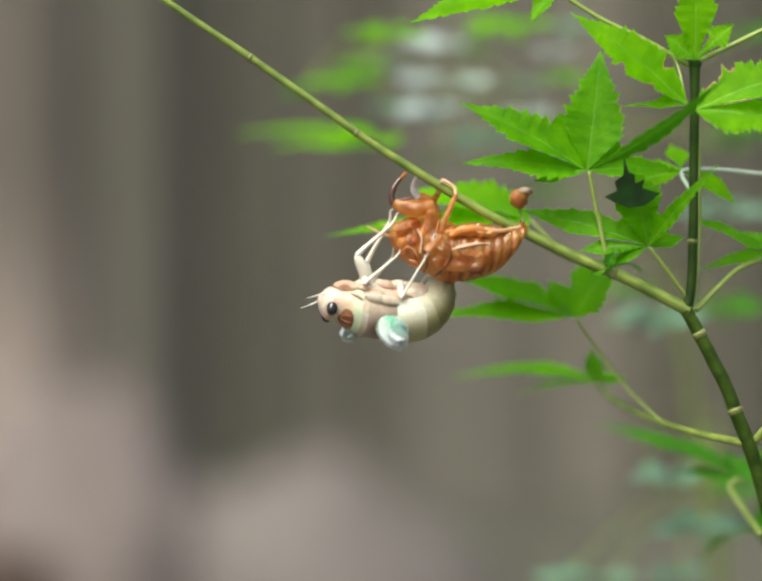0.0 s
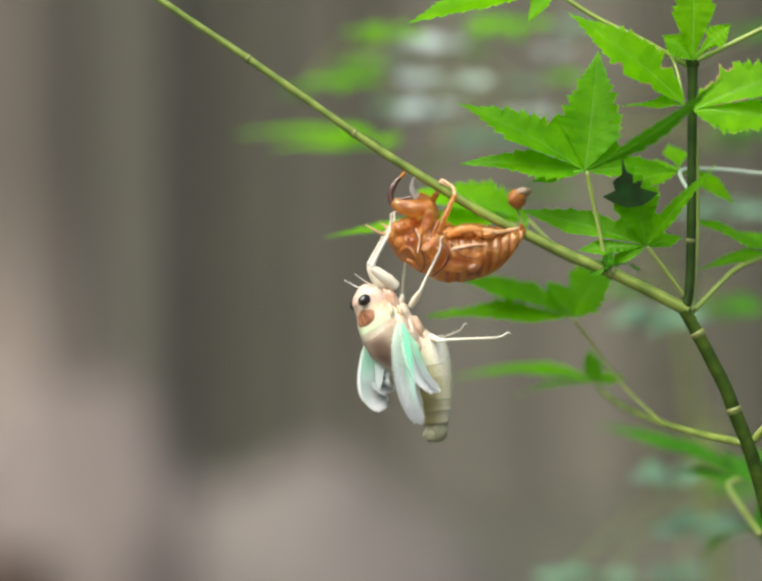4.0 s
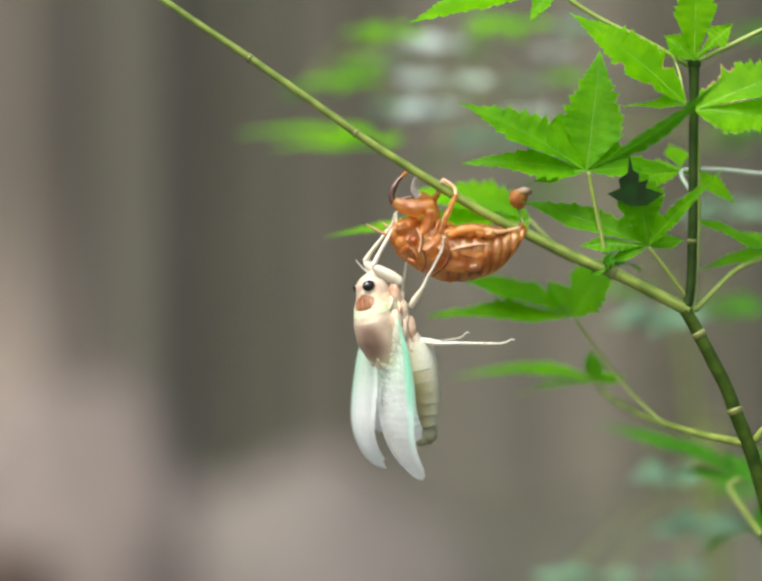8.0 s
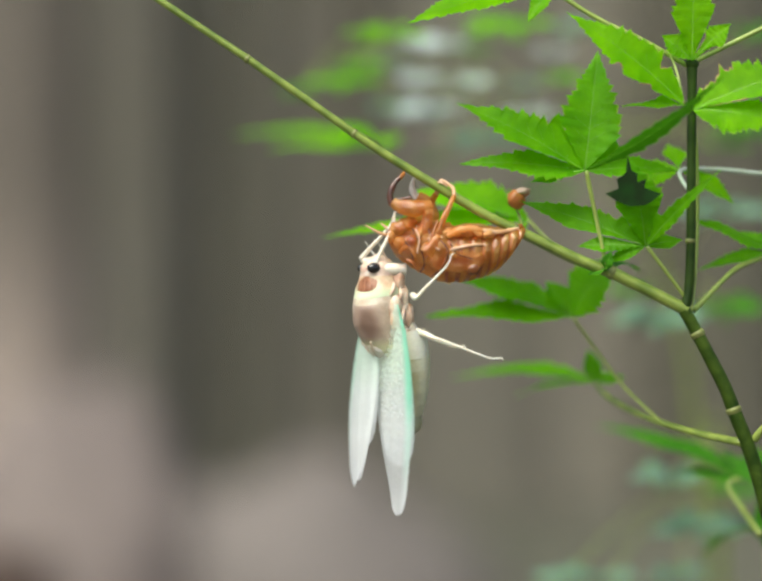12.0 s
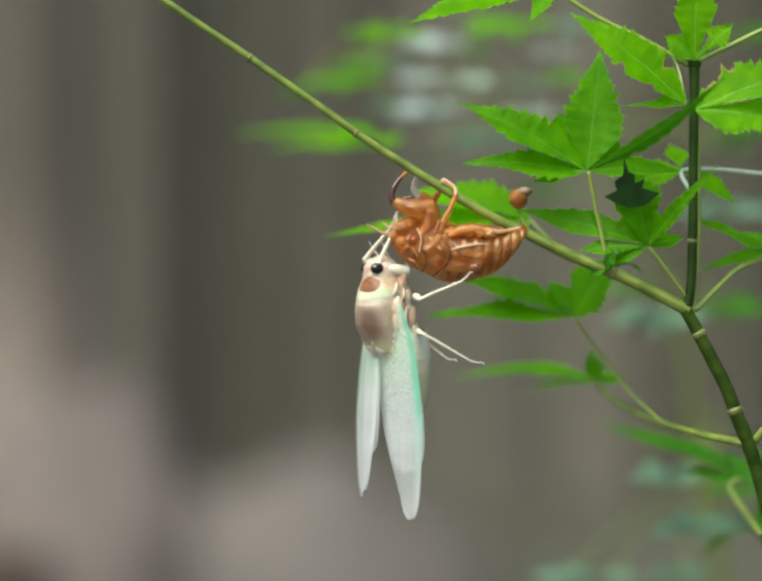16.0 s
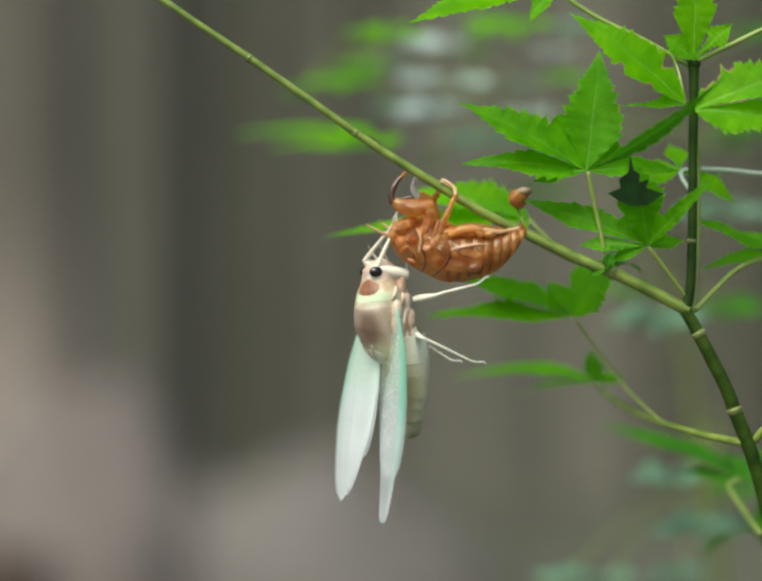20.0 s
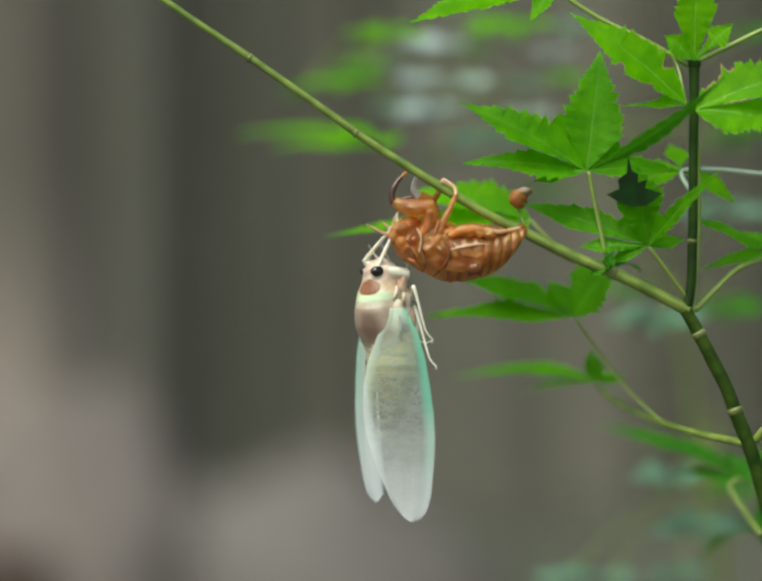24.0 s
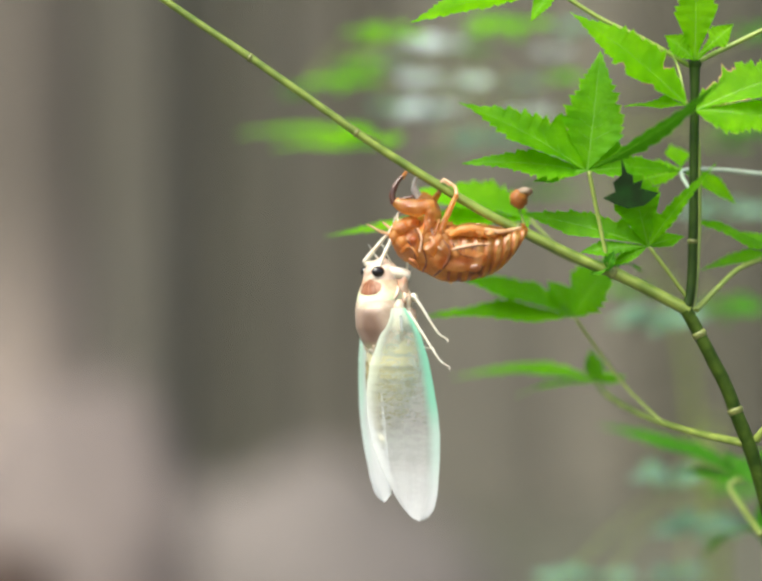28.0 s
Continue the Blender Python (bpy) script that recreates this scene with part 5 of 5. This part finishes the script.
def abdomen_poses(t):
    lean, bend, step = glide(BEND, t)
    out, p = [], Vector((glide(BASE, t)[0], 0, -46))
    for i in range(SEGS + 1):
        lean += bend / SEGS
        turn = glide(ROLL, t)[0]
        m = Matrix.Translation((p + Vector((0, 0.6 * turn * i / SEGS, 0))) * S) @ Matrix.Rotation(radians(-lean), 4, "Y") @ Matrix.Rotation(radians(turn), 4, "Z")
        out.append(m)
        p = p + Vector((math.sin(radians(lean)), 0, -math.cos(radians(lean)))) * (step if i < SEGS - 1 else step - 8)
    return out


def frame_of(origin, down, face):
    """A pose at origin whose -z runs along down and whose +y points as nearly as may be along face."""
    z = -down.normalized()
    x = face.cross(z).normalized()
    y = z.cross(x)
    return Matrix.Translation(origin) @ Matrix((x, y, z)).transposed().to_4x4()


def wing_poses(side, t, inv, root):
    """Plates along a bowed and curled midline from the hinge to the tip; lead plates at one angle, trailing ones folded on them."""
    u, w, d, bow, curl, lead_angle, fold = glide(NEAR if side < 0 else FAR, t)
    a = radians(lead_angle)
    tip = V(u, w) + Vector((0, d * S, 0)) - Vector((math.cos(a), math.sin(a), 0)) * 22 * S * (1 - fold / 90)
    spines = {}
    for kind, full, n, z in (("fore", FORE_L, FORE_N, 18), ("hind", HIND_L, HIND_N, -2)):
        full *= FAR_SHARE if side > 0 else 1.0
        slide = glide(HINGE, t) if side < 0 else (2.0, 0.0)
        hinge = root @ B(slide[0], side * 62, z - slide[1])
        run = tip - hinge
        if run.length > full * S:
            run = run.normalized() * full * S
        if kind == "hind":
            run = run.normalized() * full * S * min(1.0, (tip - hinge).length / (FORE_L * (FAR_SHARE if side > 0 else 1.0) * S))
            run *= 1 - 0.92 * glide(TUCK, t)[0]
            run = Matrix.Rotation(radians(-glide(SPREAD, t)[0] * (1 if side < 0 else 0.4)), 3, "Y") @ run
        across = Vector((0, 1, 0)).cross(run).normalized()      # to the left when it hangs
        dirv = run.normalized()
        inset = 0.5 * full * S / n
        span = run.length - 2 * inset
        at, pts, angs = Vector((0, 0)), [], []
        for i in range(n):
            share = i / (n - 1)
            th = math.pi * bow * S / max(span, 1e-5) * math.cos(math.pi * share) - radians(curl) * max(0.0, (share - 0.62) / 0.38) ** 1.3
            if i:
                mid = (th + angs[-1]) / 2
                at = at + Vector((math.cos(mid), math.sin(mid)))
            pts.append(at.copy())
            angs.append(th)
        turn, scale = math.atan2(at.y, at.x), span / at.length
        spines[kind] = []
        for p, th in zip(pts, angs):
            r = Vector((p.x * math.cos(turn) + p.y * math.sin(turn), p.y * math.cos(turn) - p.x * math.sin(turn))) * scale
            th -= turn
            spines[kind].append((hinge + dirv * (inset + r.x) + across * r.y, dirv * math.cos(th) + across * math.sin(th)))
    twist = glide([(0, 0), (8, 0), (10, -10), (21.5, -10), (23.5, 0), (28, 0)], t)[0] if side < 0 else 0.0
    tuck = glide(TUCK, t)[0]
    pack = max(0.0, min(1.0, (fold - 68) / 14))
    out = []
    for ob, kind, s, lead, i in WINGS[side]:
        p, down = spines[kind][i]
        turn = lead_angle + twist * max(0.0, (s - 0.3) / 0.7) if kind == "fore" else lead_angle + (side * 88 - lead_angle) * tuck
        turn -= 0 if lead else side * 2 * fold
        shift = 0.0
        if pack:
            # crumpled: both halves lie over each other in one soft strip, rounded off at its end
            reach = max(12.0, abs(glide(FORE_EDGE if kind == "fore" else HIND_EDGE, s)[0 if lead else 1]))
            wide = glide(STRIP, t)[0 if side < 0 else 1] * (1.0 if kind == "fore" else 0.62)
            wide *= (0.55 + 0.45 * math.sin(math.pi / 2 * min(1.0, s / 0.3))) * (1 - 0.3 * max(0.0, (s - 0.5) / 0.5)) * math.sqrt(1 - 0.85 * max(0.0, (s - 0.86) / 0.14) ** 2)
            cos = min(0.97, 2 * wide / reach)
            wide = cos * reach / 2
            strip = -math.degrees(math.acos(cos)) * (1 if lead else -1)
            strip = strip if side < 0 else 180 - strip
            turn += (strip - turn) * pack
            shift = wide * (-1 if lead else 1) * (1 if side < 0 else -1) * pack
        m = frame_of(p, down, Vector((0, 1, 0))) @ Matrix.Translation((shift * S, 0, 0)) @ Matrix.Rotation(radians(turn), 4, "Z")
        m = m @ Matrix.Translation((0, side * (i * 0.17 - (0 if kind == "fore" else 6)) * S, 0))
        out.append((ob, inv @ m))
    return out


def leg_poses(key, t, inv, root):
    fem, tib, hip, a, b = LEGS[key]
    hip = hip.copy()
    if key[0] == "fore":
        hip.x, hip.z = glide(FORE_HIP, t)
    h = root @ (hip * S)
    u, w, d = glide(FEET[key], t)
    foot = V(u, w) + Vector((0, d * S, 0))
    a, b = a * S, b * S
    run = foot - h
    dist = max(min(run.length, (a + b) * 0.995), abs(a - b) * 1.05)
    run.normalize()
    side = Vector((KNEE[key][0], KNEE[key][1], -0.15))
    side = (side - run * side.dot(run)).normalized()
    c = (a * a + dist * dist - b * b) / (2 * a * dist)
    knee = h + run * (a * c) + side * (a * math.sqrt(max(0.0, 1 - c * c)))
    end = h + run * dist
    face = Vector((0, 1, 0.01))
    return [(fem, inv @ frame_of(h, knee - h, face)), (tib, inv @ frame_of(knee, end - knee, face))]


def motions():
    rows = {}
    for t in TIMES:
        sway, root = stir(t), body_pose(t)
        inv = root.inverted()
        rows.setdefault(CICADA, []).append((t, sway @ root))
        rows.setdefault(EXUVIA, []).append((t, sway @ Matrix.Translation(SHELL_AT) @ Matrix.Rotation(radians(glide([(0, -1.2), (0.7, -1.0), (0.9, 0), (28, 0)], t)[0]), 4, "Y")))
        rows.setdefault(SAPLING, []).append((t, sway @ Matrix.Translation(SAP_AT)))
        rows.setdefault(FLUTTER, []).append((t, Matrix.Translation(FLUTTER_AT - SAP_AT) @ Matrix.Rotation(radians(glide(LEAF_STIR, t)[0]), 4, "Y")))
        for ob, m in zip(ABDOMEN + [TAIL], abdomen_poses(t)):
            rows.setdefault(ob, []).append((t, m))
        for side in (-1, 1):
            for ob, m in wing_poses(side, t, inv, root):
                rows.setdefault(ob, []).append((t, m))
        for key in LEGS:
            for ob, m in leg_poses(key, t, inv, root):
                rows.setdefault(ob, []).append((t, m))
    for ob, r in rows.items():
        walk(ob, r)


motions()
